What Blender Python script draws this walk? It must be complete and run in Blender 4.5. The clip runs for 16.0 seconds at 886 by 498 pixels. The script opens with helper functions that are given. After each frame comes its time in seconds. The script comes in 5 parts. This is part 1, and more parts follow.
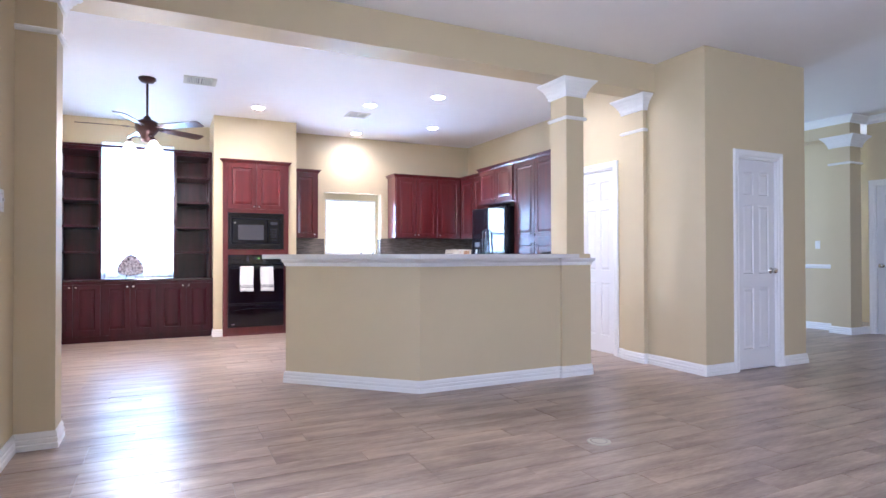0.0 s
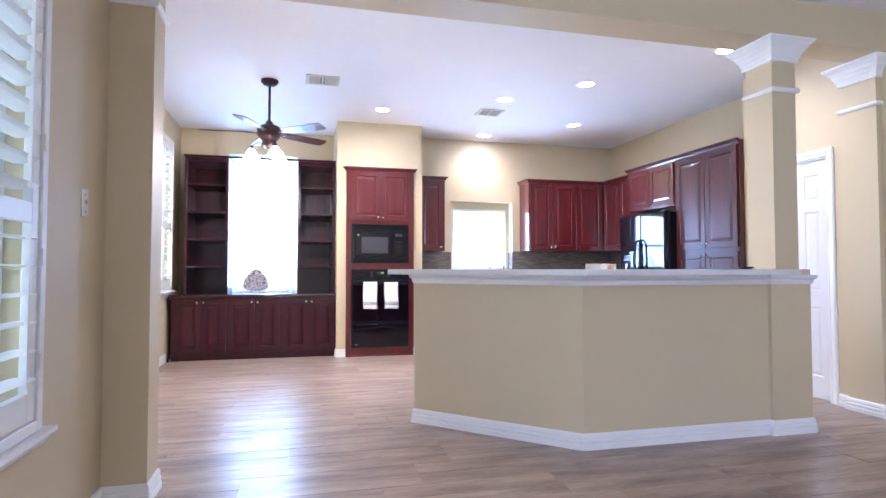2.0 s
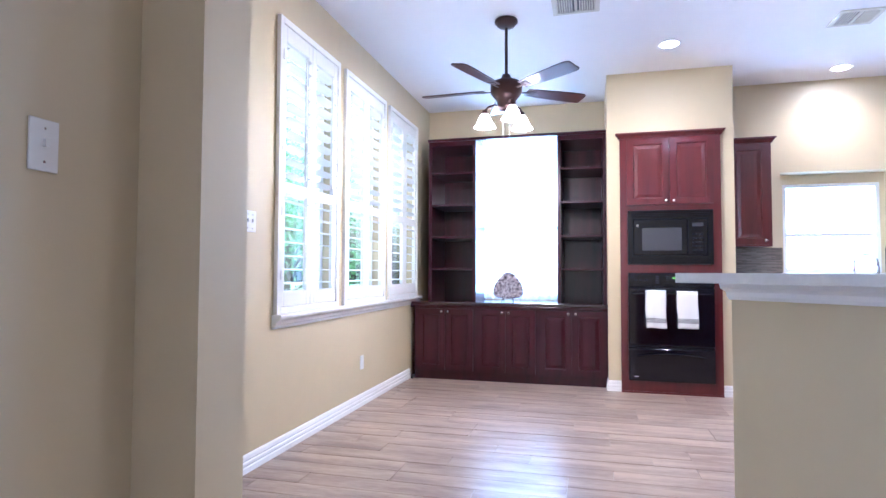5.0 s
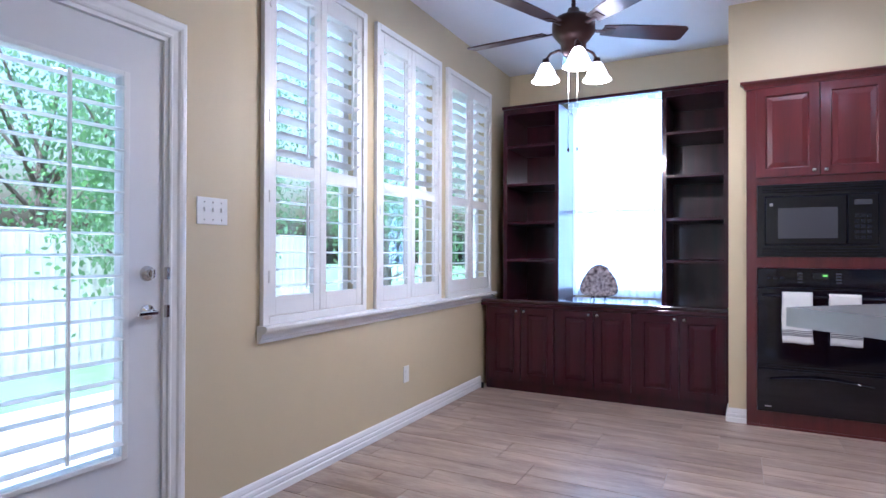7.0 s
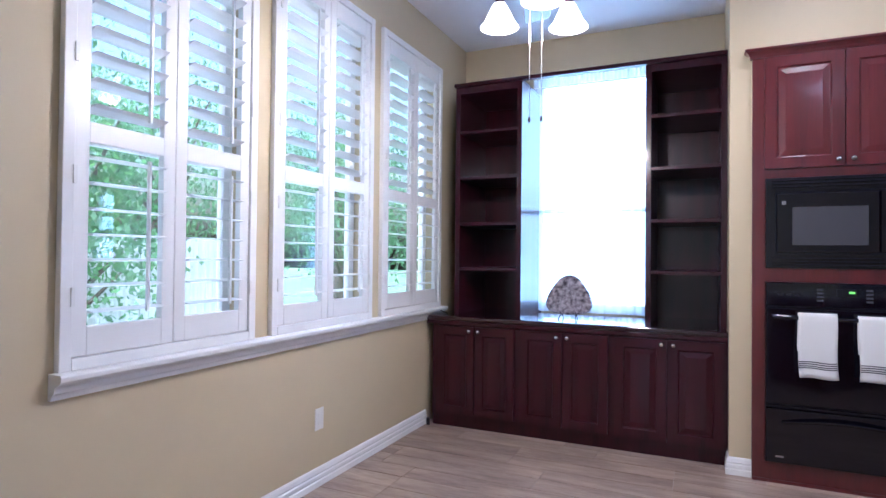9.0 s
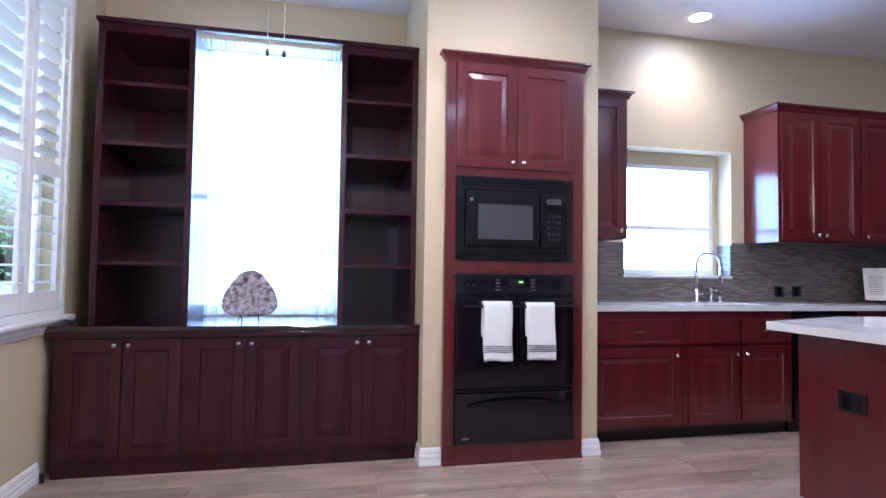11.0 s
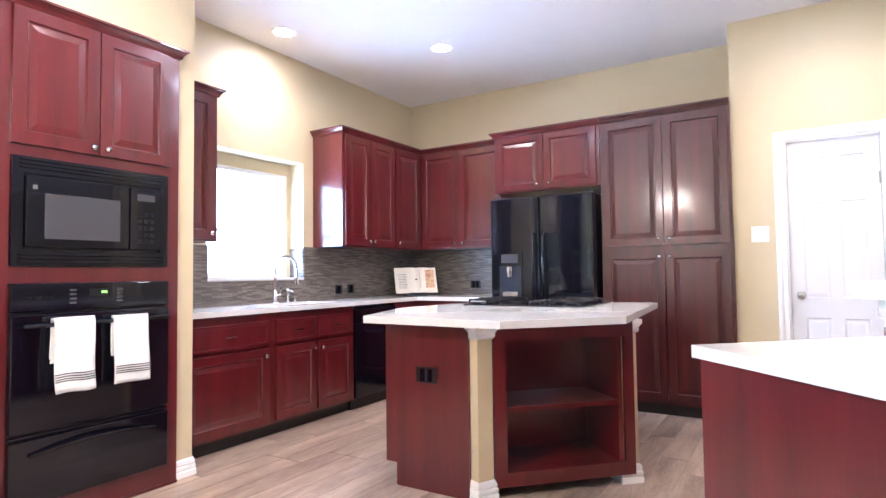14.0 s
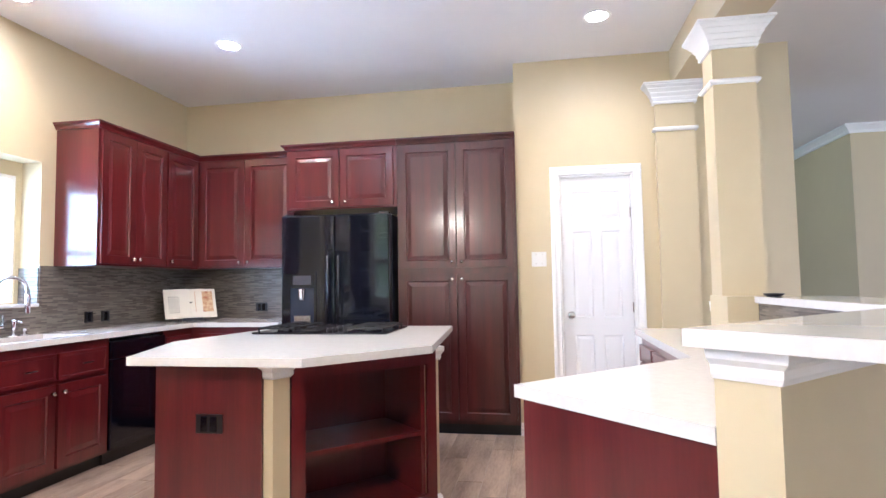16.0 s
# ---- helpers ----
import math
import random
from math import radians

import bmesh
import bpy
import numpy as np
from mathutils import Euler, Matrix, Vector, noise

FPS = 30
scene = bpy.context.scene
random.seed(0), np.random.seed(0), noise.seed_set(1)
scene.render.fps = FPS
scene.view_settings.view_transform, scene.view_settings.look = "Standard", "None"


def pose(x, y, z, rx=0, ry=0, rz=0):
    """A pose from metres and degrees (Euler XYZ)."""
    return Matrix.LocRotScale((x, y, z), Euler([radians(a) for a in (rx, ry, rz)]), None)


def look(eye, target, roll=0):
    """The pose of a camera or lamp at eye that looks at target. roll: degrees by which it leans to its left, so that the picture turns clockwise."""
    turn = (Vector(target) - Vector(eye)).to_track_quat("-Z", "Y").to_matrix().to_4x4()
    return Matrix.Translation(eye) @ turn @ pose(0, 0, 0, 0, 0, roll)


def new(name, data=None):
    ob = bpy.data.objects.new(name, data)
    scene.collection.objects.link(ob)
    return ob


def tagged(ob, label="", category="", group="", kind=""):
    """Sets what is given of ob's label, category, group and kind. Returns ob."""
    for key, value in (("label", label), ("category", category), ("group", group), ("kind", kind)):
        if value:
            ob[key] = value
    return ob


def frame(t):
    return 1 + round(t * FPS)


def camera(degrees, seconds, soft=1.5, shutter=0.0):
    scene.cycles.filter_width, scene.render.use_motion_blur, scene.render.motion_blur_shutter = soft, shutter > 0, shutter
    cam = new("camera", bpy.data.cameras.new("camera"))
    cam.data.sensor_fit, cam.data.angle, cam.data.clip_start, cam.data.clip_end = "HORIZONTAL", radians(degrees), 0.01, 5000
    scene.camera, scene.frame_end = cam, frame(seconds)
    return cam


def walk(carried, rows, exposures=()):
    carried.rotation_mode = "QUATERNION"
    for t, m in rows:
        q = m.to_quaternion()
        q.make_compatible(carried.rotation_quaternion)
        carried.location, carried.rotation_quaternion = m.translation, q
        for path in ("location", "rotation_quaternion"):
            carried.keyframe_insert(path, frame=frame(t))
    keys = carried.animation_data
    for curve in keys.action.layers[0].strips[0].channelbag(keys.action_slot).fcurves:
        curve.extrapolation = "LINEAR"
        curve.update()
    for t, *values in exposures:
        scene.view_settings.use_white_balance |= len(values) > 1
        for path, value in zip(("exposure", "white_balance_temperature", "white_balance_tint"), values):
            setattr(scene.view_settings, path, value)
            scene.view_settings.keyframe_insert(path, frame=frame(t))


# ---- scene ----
cam = camera(75.9, 16.0)
PATH = [
    (0, (0.309, -0.108, 1.113), (1.184, 1.69, 1.133), -0.1),
    (0.5, (0.286, 0.105, 1.128), (1.059, 1.95, 1.152), -0.1),
    (1, (0.302, 0.312, 1.118), (1.039, 2.171, 1.155), -0.1),
    (1.5, (0.38, 0.589, 1.138), (1.065, 2.468, 1.176), -0.0),
    (2, (0.426, 0.849, 1.118), (0.915, 2.787, 1.189), -0.0),
    (2.5, (0.468, 1.122, 1.14), (0.771, 3.098, 1.209), 0.1),
    (3, (0.478, 1.444, 1.137), (0.627, 3.436, 1.219), -0.1),
    (3.5, (0.595, 1.691, 1.133), (0.499, 3.687, 1.217), -0.0),
    (4, (0.616, 1.951, 1.129), (0.308, 3.933, 1.21), -0.0),
    (4.5, (0.668, 2.262, 1.129), (0.259, 4.227, 1.217), -0.2),
    (5, (0.724, 2.566, 1.118), (0.225, 4.488, 1.198), 0.2),
    (5.2, (0.772, 2.674, 1.124), (0.194, 4.573, 1.201), 0.1),
    (7.3, (0.952, 3.721, 1.237), (0.004, 5.482, 1.246), 0.2),
    (7.5, (0.922, 3.804, 1.246), (-0.042, 5.556, 1.257), 0.2),
    (8, (0.885, 4.019, 1.24), (-0.1, 5.76, 1.257), 0.2),
    (8.2, (0.863, 4.134, 1.24), (-0.129, 5.871, 1.26), 0.2),
    (10.3, (0.39, 4.853, 1.185), (0.373, 6.852, 1.248), 1.1),
    (10.5, (0.317, 4.884, 1.166), (0.458, 6.878, 1.238), 1.0),
    (11, (0.253, 4.935, 1.13), (0.695, 6.884, 1.207), 0.8),
    (11.5, (0.201, 5.051, 1.112), (0.921, 6.915, 1.197), 0.6),
    (12, (0.135, 5.167, 1.108), (1.126, 6.902, 1.198), 0.2),
    (12.5, (0.071, 5.243, 1.122), (1.315, 6.806, 1.213), -0.2),
    (13, (-0.014, 5.263, 1.137), (1.426, 6.649, 1.222), -0.4),
    (13.5, (-0.047, 5.241, 1.142), (1.541, 6.453, 1.227), -0.5),
    (14, (-0.066, 5.222, 1.141), (1.635, 6.271, 1.226), -0.7),
    (14.5, (-0.051, 5.198, 1.137), (1.753, 6.057, 1.223), -0.7),
    (15, (-0.053, 5.201, 1.149), (1.841, 5.838, 1.235), -0.8),
    (15.5, (-0.012, 5.288, 1.188), (1.932, 5.753, 1.274), -0.9),
    (16, (0.091, 5.403, 1.215), (2.058, 5.745, 1.337), -0.9),
]
EXPOSURES = [
    (0, 2.8, 4880, 27), (3.0, 2.7, 4700, 26), (5, 2.6, 4530, 26), (7.5, 1.68, 4520, 27), (11, 2.1, 4520, 28), (12.5, 2.58, 4740, 30), (14, 2.97, 5090, 26), (15, 2.84, 5130, 24), (16, 2.8, 5150, 23),
]
walk(cam, [(t, look(eye, target, roll)) for t, eye, target, roll in PATH], EXPOSURES)

# ---- world and light ----
world = bpy.data.worlds.new("world")
scene.world = world
world.use_nodes = True
sky = world.node_tree.nodes.new("ShaderNodeTexSky")
sky.sky_type, sky.sun_disc = "NISHITA", False
sky.sun_elevation, sky.sun_rotation = radians(60), radians(170)
sky.dust_density, sky.air_density, sky.ozone_density = 8.0, 2.2, 0.3
world.node_tree.nodes["Background"].inputs[1].default_value = 0.15
world.node_tree.links.new(sky.outputs[0], world.node_tree.nodes["Background"].inputs[0])


def lamp(name, kind, energy, m, color=(1, 1, 1), **extra):
    data = bpy.data.lights.new(name, kind)
    data.energy, data.color = energy, color
    if kind == "AREA":
        data.shape, data.size, data.size_y = "RECTANGLE", extra["size"], extra["size_y"]
    elif kind == "SPOT":
        data.spot_size, data.spot_blend, data.shadow_soft_size = radians(extra["cone"]), extra["blend"], extra["soft"]
    elif kind == "SUN":
        data.angle = radians(extra["angle"])
    else:
        data.shadow_soft_size = extra["soft"]
    ob = new(name, data)
    ob.matrix_world = m
    return ob


lamp("sun", "SUN", 5.0, look((0, 0, 0), (-0.087, 0.492, -0.866)), (1, 0.95, 0.88), angle=0.5)
WARM = (1.0, 0.80, 0.50)
CANS = [(1.855, 4.88), (1.375, 7.57), (2.65, 6.83), (3.28, 6.12), (2.99, 8.54), (3.93, 7.68), (4.01, 4.99)]
for cx, cy in CANS:
    lamp("can_lamp", "SPOT", 15.5 if cx > 2.5 and cy > 6 else 12.5, pose(cx, cy, 3.02), WARM, cone=150, blend=0.9, soft=0.05)
# daylight through the two north windows that the sky fills
DAY = (0.72, 0.87, 1.0)
lamp("daylight_north", "AREA", 12, look((-0.05, 9.23, 1.77), (-0.05, 8, 1.77)), DAY, size=0.90, size_y=1.86)
lamp("daylight_kitchen", "AREA", 8, look((3.06, 9.135, 1.575), (3.06, 8, 1.575)), DAY, size=0.86, size_y=0.90)

# fill lamps in made-up openings out of view, to brighten living room and hall
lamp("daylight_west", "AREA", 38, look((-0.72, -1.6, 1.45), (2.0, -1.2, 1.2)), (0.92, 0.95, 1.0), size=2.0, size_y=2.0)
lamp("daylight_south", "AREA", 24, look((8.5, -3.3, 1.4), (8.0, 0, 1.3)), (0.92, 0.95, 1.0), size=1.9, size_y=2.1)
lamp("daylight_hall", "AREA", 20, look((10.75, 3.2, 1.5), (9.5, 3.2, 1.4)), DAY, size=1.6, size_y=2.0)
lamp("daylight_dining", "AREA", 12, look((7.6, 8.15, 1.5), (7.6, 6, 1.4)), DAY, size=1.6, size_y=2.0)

# ---- materials ----


def mat(name, base, rough=0.5, metal=0.0, coat=0.0, var=0.0, scale=3.0, stretch=(1, 1, 1), bump=0.0, bump_scale=60.0,
        emit=None, strength=0.0, random_tint=0.0, base2=None):
    m = bpy.data.materials.new(name)
    m.use_nodes = True
    nt = m.node_tree
    n, link = nt.nodes, nt.links.new
    b = n["Principled BSDF"]
    b.inputs["Roughness"].default_value, b.inputs["Metallic"].default_value = rough, metal
    b.inputs["Coat Weight"].default_value, b.inputs["Coat Roughness"].default_value = coat, 0.08
    b.inputs["Base Color"].default_value = (*base, 1)
    co = n.new("ShaderNodeTexCoord")
    mp = n.new("ShaderNodeMapping")
    mp.inputs["Scale"].default_value = stretch
    link(co.outputs["Object"], mp.inputs[0])
    if random_tint:
        oi, ge, ad, sc = n.new("ShaderNodeObjectInfo"), n.new("ShaderNodeNewGeometry"), n.new("ShaderNodeMath"), n.new("ShaderNodeMath")
        link(oi.outputs["Random"], ad.inputs[0]), link(ge.outputs["Random Per Island"], ad.inputs[1])
        sc.operation = "MULTIPLY"
        sc.inputs[1].default_value = 37.0
        link(ad.outputs[0], sc.inputs[0]), link(sc.outputs[0], mp.inputs["Location"])
    if var or base2:
        noise_a, noise_b = n.new("ShaderNodeTexNoise"), n.new("ShaderNodeTexNoise")
        noise_a.inputs["Scale"].default_value, noise_b.inputs["Scale"].default_value = scale, scale * 9
        noise_a.inputs["Detail"].default_value = noise_b.inputs["Detail"].default_value = 4
        link(mp.outputs[0], noise_a.inputs[0]), link(mp.outputs[0], noise_b.inputs[0])
        add = n.new("ShaderNodeMath")
        add.operation = "MULTIPLY_ADD"
        add.inputs[1].default_value = 0.4
        link(noise_b.outputs[0], add.inputs[0]), link(noise_a.outputs[0], add.inputs[2])
        ramp = n.new("ShaderNodeMapRange")
        ramp.inputs[1].default_value, ramp.inputs[2].default_value = 0.45, 0.95
        link(add.outputs[0], ramp.inputs[0])
        mix = n.new("ShaderNodeMix")
        mix.data_type = "RGBA"
        mix.inputs[6].default_value = (*[c * (1 - var) for c in base], 1)
        mix.inputs[7].default_value = (*(base2 or [min(1, c * (1 + var)) for c in base]), 1)
        link(ramp.outputs[0], mix.inputs[0])
        out = mix.outputs[2]
        if random_tint:
            info, hsv = n.new("ShaderNodeObjectInfo"), n.new("ShaderNodeHueSaturation")
            mr = n.new("ShaderNodeMapRange")
            mr.inputs[3].default_value, mr.inputs[4].default_value = 1 - random_tint, 1 + random_tint
            geo, fr_node, addr = n.new("ShaderNodeNewGeometry"), n.new("ShaderNodeMath"), n.new("ShaderNodeMath")
            fr_node.operation = "FRACT"
            link(info.outputs["Random"], addr.inputs[0]), link(geo.outputs["Random Per Island"], addr.inputs[1])
            link(addr.outputs[0], fr_node.inputs[0]), link(fr_node.outputs[0], mr.inputs[0]), link(mr.outputs[0], hsv.inputs["Value"])
            link(out, hsv.inputs["Color"])
            out = hsv.outputs[0]
        link(out, b.inputs["Base Color"])
    if bump:
        bn, bp = n.new("ShaderNodeTexNoise"), n.new("ShaderNodeBump")
        bn.inputs["Scale"].default_value, bp.inputs["Distance"].default_value = bump_scale, bump
        bp.inputs["Strength"].default_value = 0.6
        link(mp.outputs[0], bn.inputs[0]), link(bn.outputs[0], bp.inputs["Height"]), link(bp.outputs[0], b.inputs["Normal"])
    if emit:
        b.inputs["Emission Color"].default_value, b.inputs["Emission Strength"].default_value = (*emit, 1), strength
    return m


PAINT = mat("beige_wall_paint", (0.570, 0.482, 0.305), 0.55, var=0.03, scale=0.8, bump=0.0005, bump_scale=160)
CEIL = mat("ceiling_paint", (0.80, 0.785, 0.785), 0.8, var=0.02, scale=1.0, bump=0.002, bump_scale=120)
WHITE = mat("white_trim_paint", (0.80, 0.80, 0.79), 0.28, var=0.02, scale=2)
DOORWHITE = mat("white_door_paint", (0.72, 0.72, 0.73), 0.35, var=0.02, scale=2)
CHERRY = mat("cherry_wood", (0.068, 0.0048, 0.0070), 0.28, coat=0.75, scale=13, var=0.12, stretch=(1, 1, 0.07), base2=(0.108, 0.0095, 0.011))
CHERRY.node_tree.nodes["Principled BSDF"].inputs["Coat Roughness"].default_value = 0.13
PANTRYWOOD = mat("brown_cherry_wood", (0.036, 0.0048, 0.0050), 0.36, coat=0.35, scale=13, var=0.3, stretch=(1, 1, 0.07), base2=(0.074, 0.010, 0.009))
PANTRYWOOD.node_tree.nodes["Principled BSDF"].inputs["Coat Roughness"].default_value = 0.13
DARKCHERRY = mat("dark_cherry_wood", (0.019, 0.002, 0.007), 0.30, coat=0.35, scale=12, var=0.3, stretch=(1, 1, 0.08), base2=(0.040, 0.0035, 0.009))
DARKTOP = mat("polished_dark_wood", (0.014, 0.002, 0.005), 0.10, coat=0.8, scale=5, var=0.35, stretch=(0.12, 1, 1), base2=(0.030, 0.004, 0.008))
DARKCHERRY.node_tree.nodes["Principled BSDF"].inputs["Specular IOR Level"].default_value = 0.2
BLACK = mat("black_enamel", (0.003, 0.003, 0.007), 0.07, coat=0.25)
BLACK.node_tree.nodes["Principled BSDF"].inputs["Specular IOR Level"].default_value = 0.4
GLOSSBLACK = mat("polished_black_enamel", (0.004, 0.005, 0.009), 0.05, coat=0.4, bump=0.0006, bump_scale=3)
# base colour lifted towards blue to carry the highlight inside the dispenser
RECESS = mat("black_plastic_blue_highlight", (0.014, 0.019, 0.034), 0.12, coat=0.5)
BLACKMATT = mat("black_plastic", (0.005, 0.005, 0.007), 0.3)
IRON = mat("cast_iron", (0.016, 0.016, 0.018), 0.2, bump=0.001, bump_scale=200)
SMOKE = mat("smoked_glass", (0.055, 0.055, 0.065), 0.18, var=0.05, scale=300)
QUARTZ = mat("white_quartz", (0.70, 0.69, 0.67), 0.09, var=0.04, scale=40, base2=(0.62, 0.61, 0.59))
NICKEL = mat("brushed_nickel", (0.62, 0.60, 0.57), 0.22, metal=1.0)
CHROME = mat("chrome", (0.75, 0.76, 0.78), 0.06, metal=1.0)
BRONZE = mat("oiled_bronze", (0.05, 0.022, 0.016), 0.35, metal=0.6)
BLADE = mat("walnut_blade", (0.06, 0.022, 0.018), 0.3, coat=0.4, var=0.3, scale=6, stretch=(0.2, 1, 1))
TOWEL = mat("white_cotton", (0.76, 0.76, 0.74), 0.95, bump=0.003, bump_scale=250)
STRIPE = mat("charcoal_stripe", (0.05, 0.05, 0.06), 0.95)
GEODE = mat("geode_stone", (0.060, 0.048, 0.066), 0.22, scale=34, var=0.3, base2=(0.50, 0.45, 0.50), bump=0.004, bump_scale=60)
GEODE.node_tree.nodes["Map Range"].inputs[1].default_value, GEODE.node_tree.nodes["Map Range"].inputs[2].default_value = 0.50, 0.92
VENT = mat("cream_vent_paint", (0.55, 0.52, 0.42), 0.5)
PAGE = mat("paper", (0.74, 0.70, 0.60), 0.8)
PICTURE = mat("printed_food_photo", (0.45, 0.12, 0.05), 0.5, scale=25, var=0.2, base2=(0.75, 0.60, 0.35))
OUTLET = mat("white_plastic", (0.75, 0.75, 0.73), 0.35)
LAMPON = mat("lit_lens", (1, 1, 1), 0.5, emit=(1.0, 0.94, 0.84), strength=20)
SHADE = mat("lit_frosted_glass", (0.9, 0.85, 0.75), 0.4, emit=(1.0, 0.90, 0.74), strength=3)
GROUT = mat("grout", (0.46, 0.42, 0.37), 0.8, var=0.1, scale=8)
GREENLED = mat("green_display", (0.02, 0.05, 0.01), 0.3, emit=(0.35, 0.9, 0.1), strength=0.35)
BARK = mat("bark", (0.10, 0.075, 0.05), 0.9, bump=0.02, bump_scale=20)
LEAF = mat("leaves", (0.07, 0.12, 0.065), 0.55, var=0.3, scale=2, base2=(0.12, 0.19, 0.085))
leaf_bsdf = LEAF.node_tree.nodes["Principled BSDF"]
leaf_glow, leaf_mix = LEAF.node_tree.nodes.new("ShaderNodeBsdfTranslucent"), LEAF.node_tree.nodes.new("ShaderNodeMixShader")
leaf_glow.inputs[0].default_value, leaf_mix.inputs[0].default_value = (0.22, 0.42, 0.12, 1), 0.4
LEAF.node_tree.links.new(leaf_bsdf.outputs[0], leaf_mix.inputs[1]), LEAF.node_tree.links.new(leaf_glow.outputs[0], leaf_mix.inputs[2])
LEAF.node_tree.links.new(leaf_mix.outputs[0], LEAF.node_tree.nodes["Material Output"].inputs[0])
LAWN = mat("lawn", (0.11, 0.18, 0.07), 0.9, var=0.3, scale=1.5, bump=0.02, bump_scale=60)
FENCE = mat("weathered_fence_board", (0.62, 0.59, 0.53), 0.9, var=0.3, scale=3, stretch=(4, 4, 0.4))
BRICKW = mat("tan_brick", (0.35, 0.24, 0.18), 0.9, var=0.2, scale=4)

FLOOR = mat("wood_look_tile", (0.262, 0.182, 0.138), 0.31, scale=2.2, var=0.26, stretch=(0.8, 4.2, 1), base2=(0.46, 0.36, 0.28), random_tint=0.11, bump=0.0012, bump_scale=25)

FLOOR.node_tree.nodes["Map Range"].inputs[1].default_value, FLOOR.node_tree.nodes["Map Range"].inputs[2].default_value = 0.48, 0.90
CONCRETE = mat("pale_concrete", (0.60, 0.58, 0.54), 0.85, var=0.12, scale=2, bump=0.003, bump_scale=60)

# glazing: clear panes
GLASS = bpy.data.materials.new("window_glass")
GLASS.use_nodes = True
gb = GLASS.node_tree.nodes["Principled BSDF"]
gb.inputs["Base Color"].default_value = (0.86, 0.98, 0.96, 1)
gb.inputs["Transmission Weight"].default_value, gb.inputs["Roughness"].default_value, gb.inputs["IOR"].default_value = 1.0, 0.0, 1.45

# sheer curtain: half of the light goes straight through
SHEER = bpy.data.materials.new("sheer_curtain")
SHEER.use_nodes = True
nt = SHEER.node_tree
tl, tp, mx = nt.nodes.new("ShaderNodeBsdfTranslucent"), nt.nodes.new("ShaderNodeBsdfTransparent"), nt.nodes.new("ShaderNodeMixShader")
tl.inputs[0].default_value = (0.9, 0.92, 0.95, 1)
mx.inputs[0].default_value = 0.4
nt.links.new(tl.outputs[0], mx.inputs[1]), nt.links.new(tp.outputs[0], mx.inputs[2])
nt.links.new(mx.outputs[0], nt.nodes["Material Output"].inputs[0])

# thin strip mosaic
MOSAIC = bpy.data.materials.new("strip_mosaic")
MOSAIC.use_nodes = True
nt = MOSAIC.node_tree
b = nt.nodes["Principled BSDF"]
b.inputs["Roughness"].default_value = 0.25
tc, mp, sep, comb = (nt.nodes.new("ShaderNodeTexCoord"), nt.nodes.new("ShaderNodeMapping"), nt.nodes.new("ShaderNodeSeparateXYZ"), nt.nodes.new("ShaderNodeCombineXYZ"))
addxy = nt.nodes.new("ShaderNodeMath")
brick = nt.nodes.new("ShaderNodeTexBrick")
nt.links.new(tc.outputs["Object"], sep.inputs[0])
nt.links.new(sep.outputs[0], addxy.inputs[0]), nt.links.new(sep.outputs[1], addxy.inputs[1])
nt.links.new(addxy.outputs[0], comb.inputs[0]), nt.links.new(sep.outputs[2], comb.inputs[1])
nt.links.new(comb.outputs[0], brick.inputs["Vector"])
brick.inputs["Scale"].default_value = 1.0
brick.inputs["Brick Width"].default_value, brick.inputs["Row Height"].default_value, brick.inputs["Mortar Size"].default_value = 0.09, 0.010, 0.0007
brick.inputs["Color1"].default_value, brick.inputs["Color2"].default_value, brick.inputs["Mortar"].default_value = (0.20, 0.175, 0.145, 1), (0.088, 0.076, 0.066, 1), (0.15, 0.135, 0.12, 1)
brick.offset_frequency = 2
nt.links.new(brick.outputs[0], b.inputs["Base Color"])
bp = nt.nodes.new("ShaderNodeBump")
bp.inputs["Distance"].default_value = 0.002
nt.links.new(brick.outputs[0], bp.inputs["Height"]), nt.links.new(bp.outputs[0], b.inputs["Normal"])

# ---- mesh helpers ----


def bx(bm, x0, x1, y0, y1, z0, z1, bevel=0.0):
    m = Matrix.Translation(((x0 + x1) / 2, (y0 + y1) / 2, (z0 + z1) / 2)) @ Matrix.Diagonal((abs(x1 - x0), abs(y1 - y0), abs(z1 - z0), 1))
    made = bmesh.ops.create_cube(bm, size=1.0, matrix=m)
    if bevel:
        edges = list({e for v in made["verts"] for e in v.link_edges})
        bmesh.ops.bevel(bm, geom=edges, offset=bevel, segments=2, affect="EDGES", profile=0.5)
    return bm


def box(*a, bevel=0.0):
    return bx(bmesh.new(), *a, bevel=bevel)


def cyl(bm, p, q, r0, r1=None, seg=16):
    p, q = Vector(p), Vector(q)
    m = Matrix.Translation((p + q) / 2) @ (q - p).to_track_quat("Z", "Y").to_matrix().to_4x4()
    bmesh.ops.create_cone(bm, cap_ends=True, segments=seg, radius1=r0, radius2=r0 if r1 is None else r1, depth=(q - p).length, matrix=m)
    return bm


def lathe(bm, prof, c=(0, 0, 0), seg=24, m=None):
    """Turns (radius, z) points about the z axis at c."""
    rings = []
    for r, z in prof:
        ring = []
        for i in range(seg):
            a = 2 * math.pi * i / seg
            v = Vector((r * math.cos(a), r * math.sin(a), z))
            v = m @ v if m else v
            ring.append(bm.verts.new(v + Vector(c)))
        rings.append(ring)
    for lo, hi in zip(rings, rings[1:]):
        for i in range(seg):
            j = (i + 1) % seg
            bm.faces.new((lo[i], lo[j], hi[j], hi[i]))
    return bm


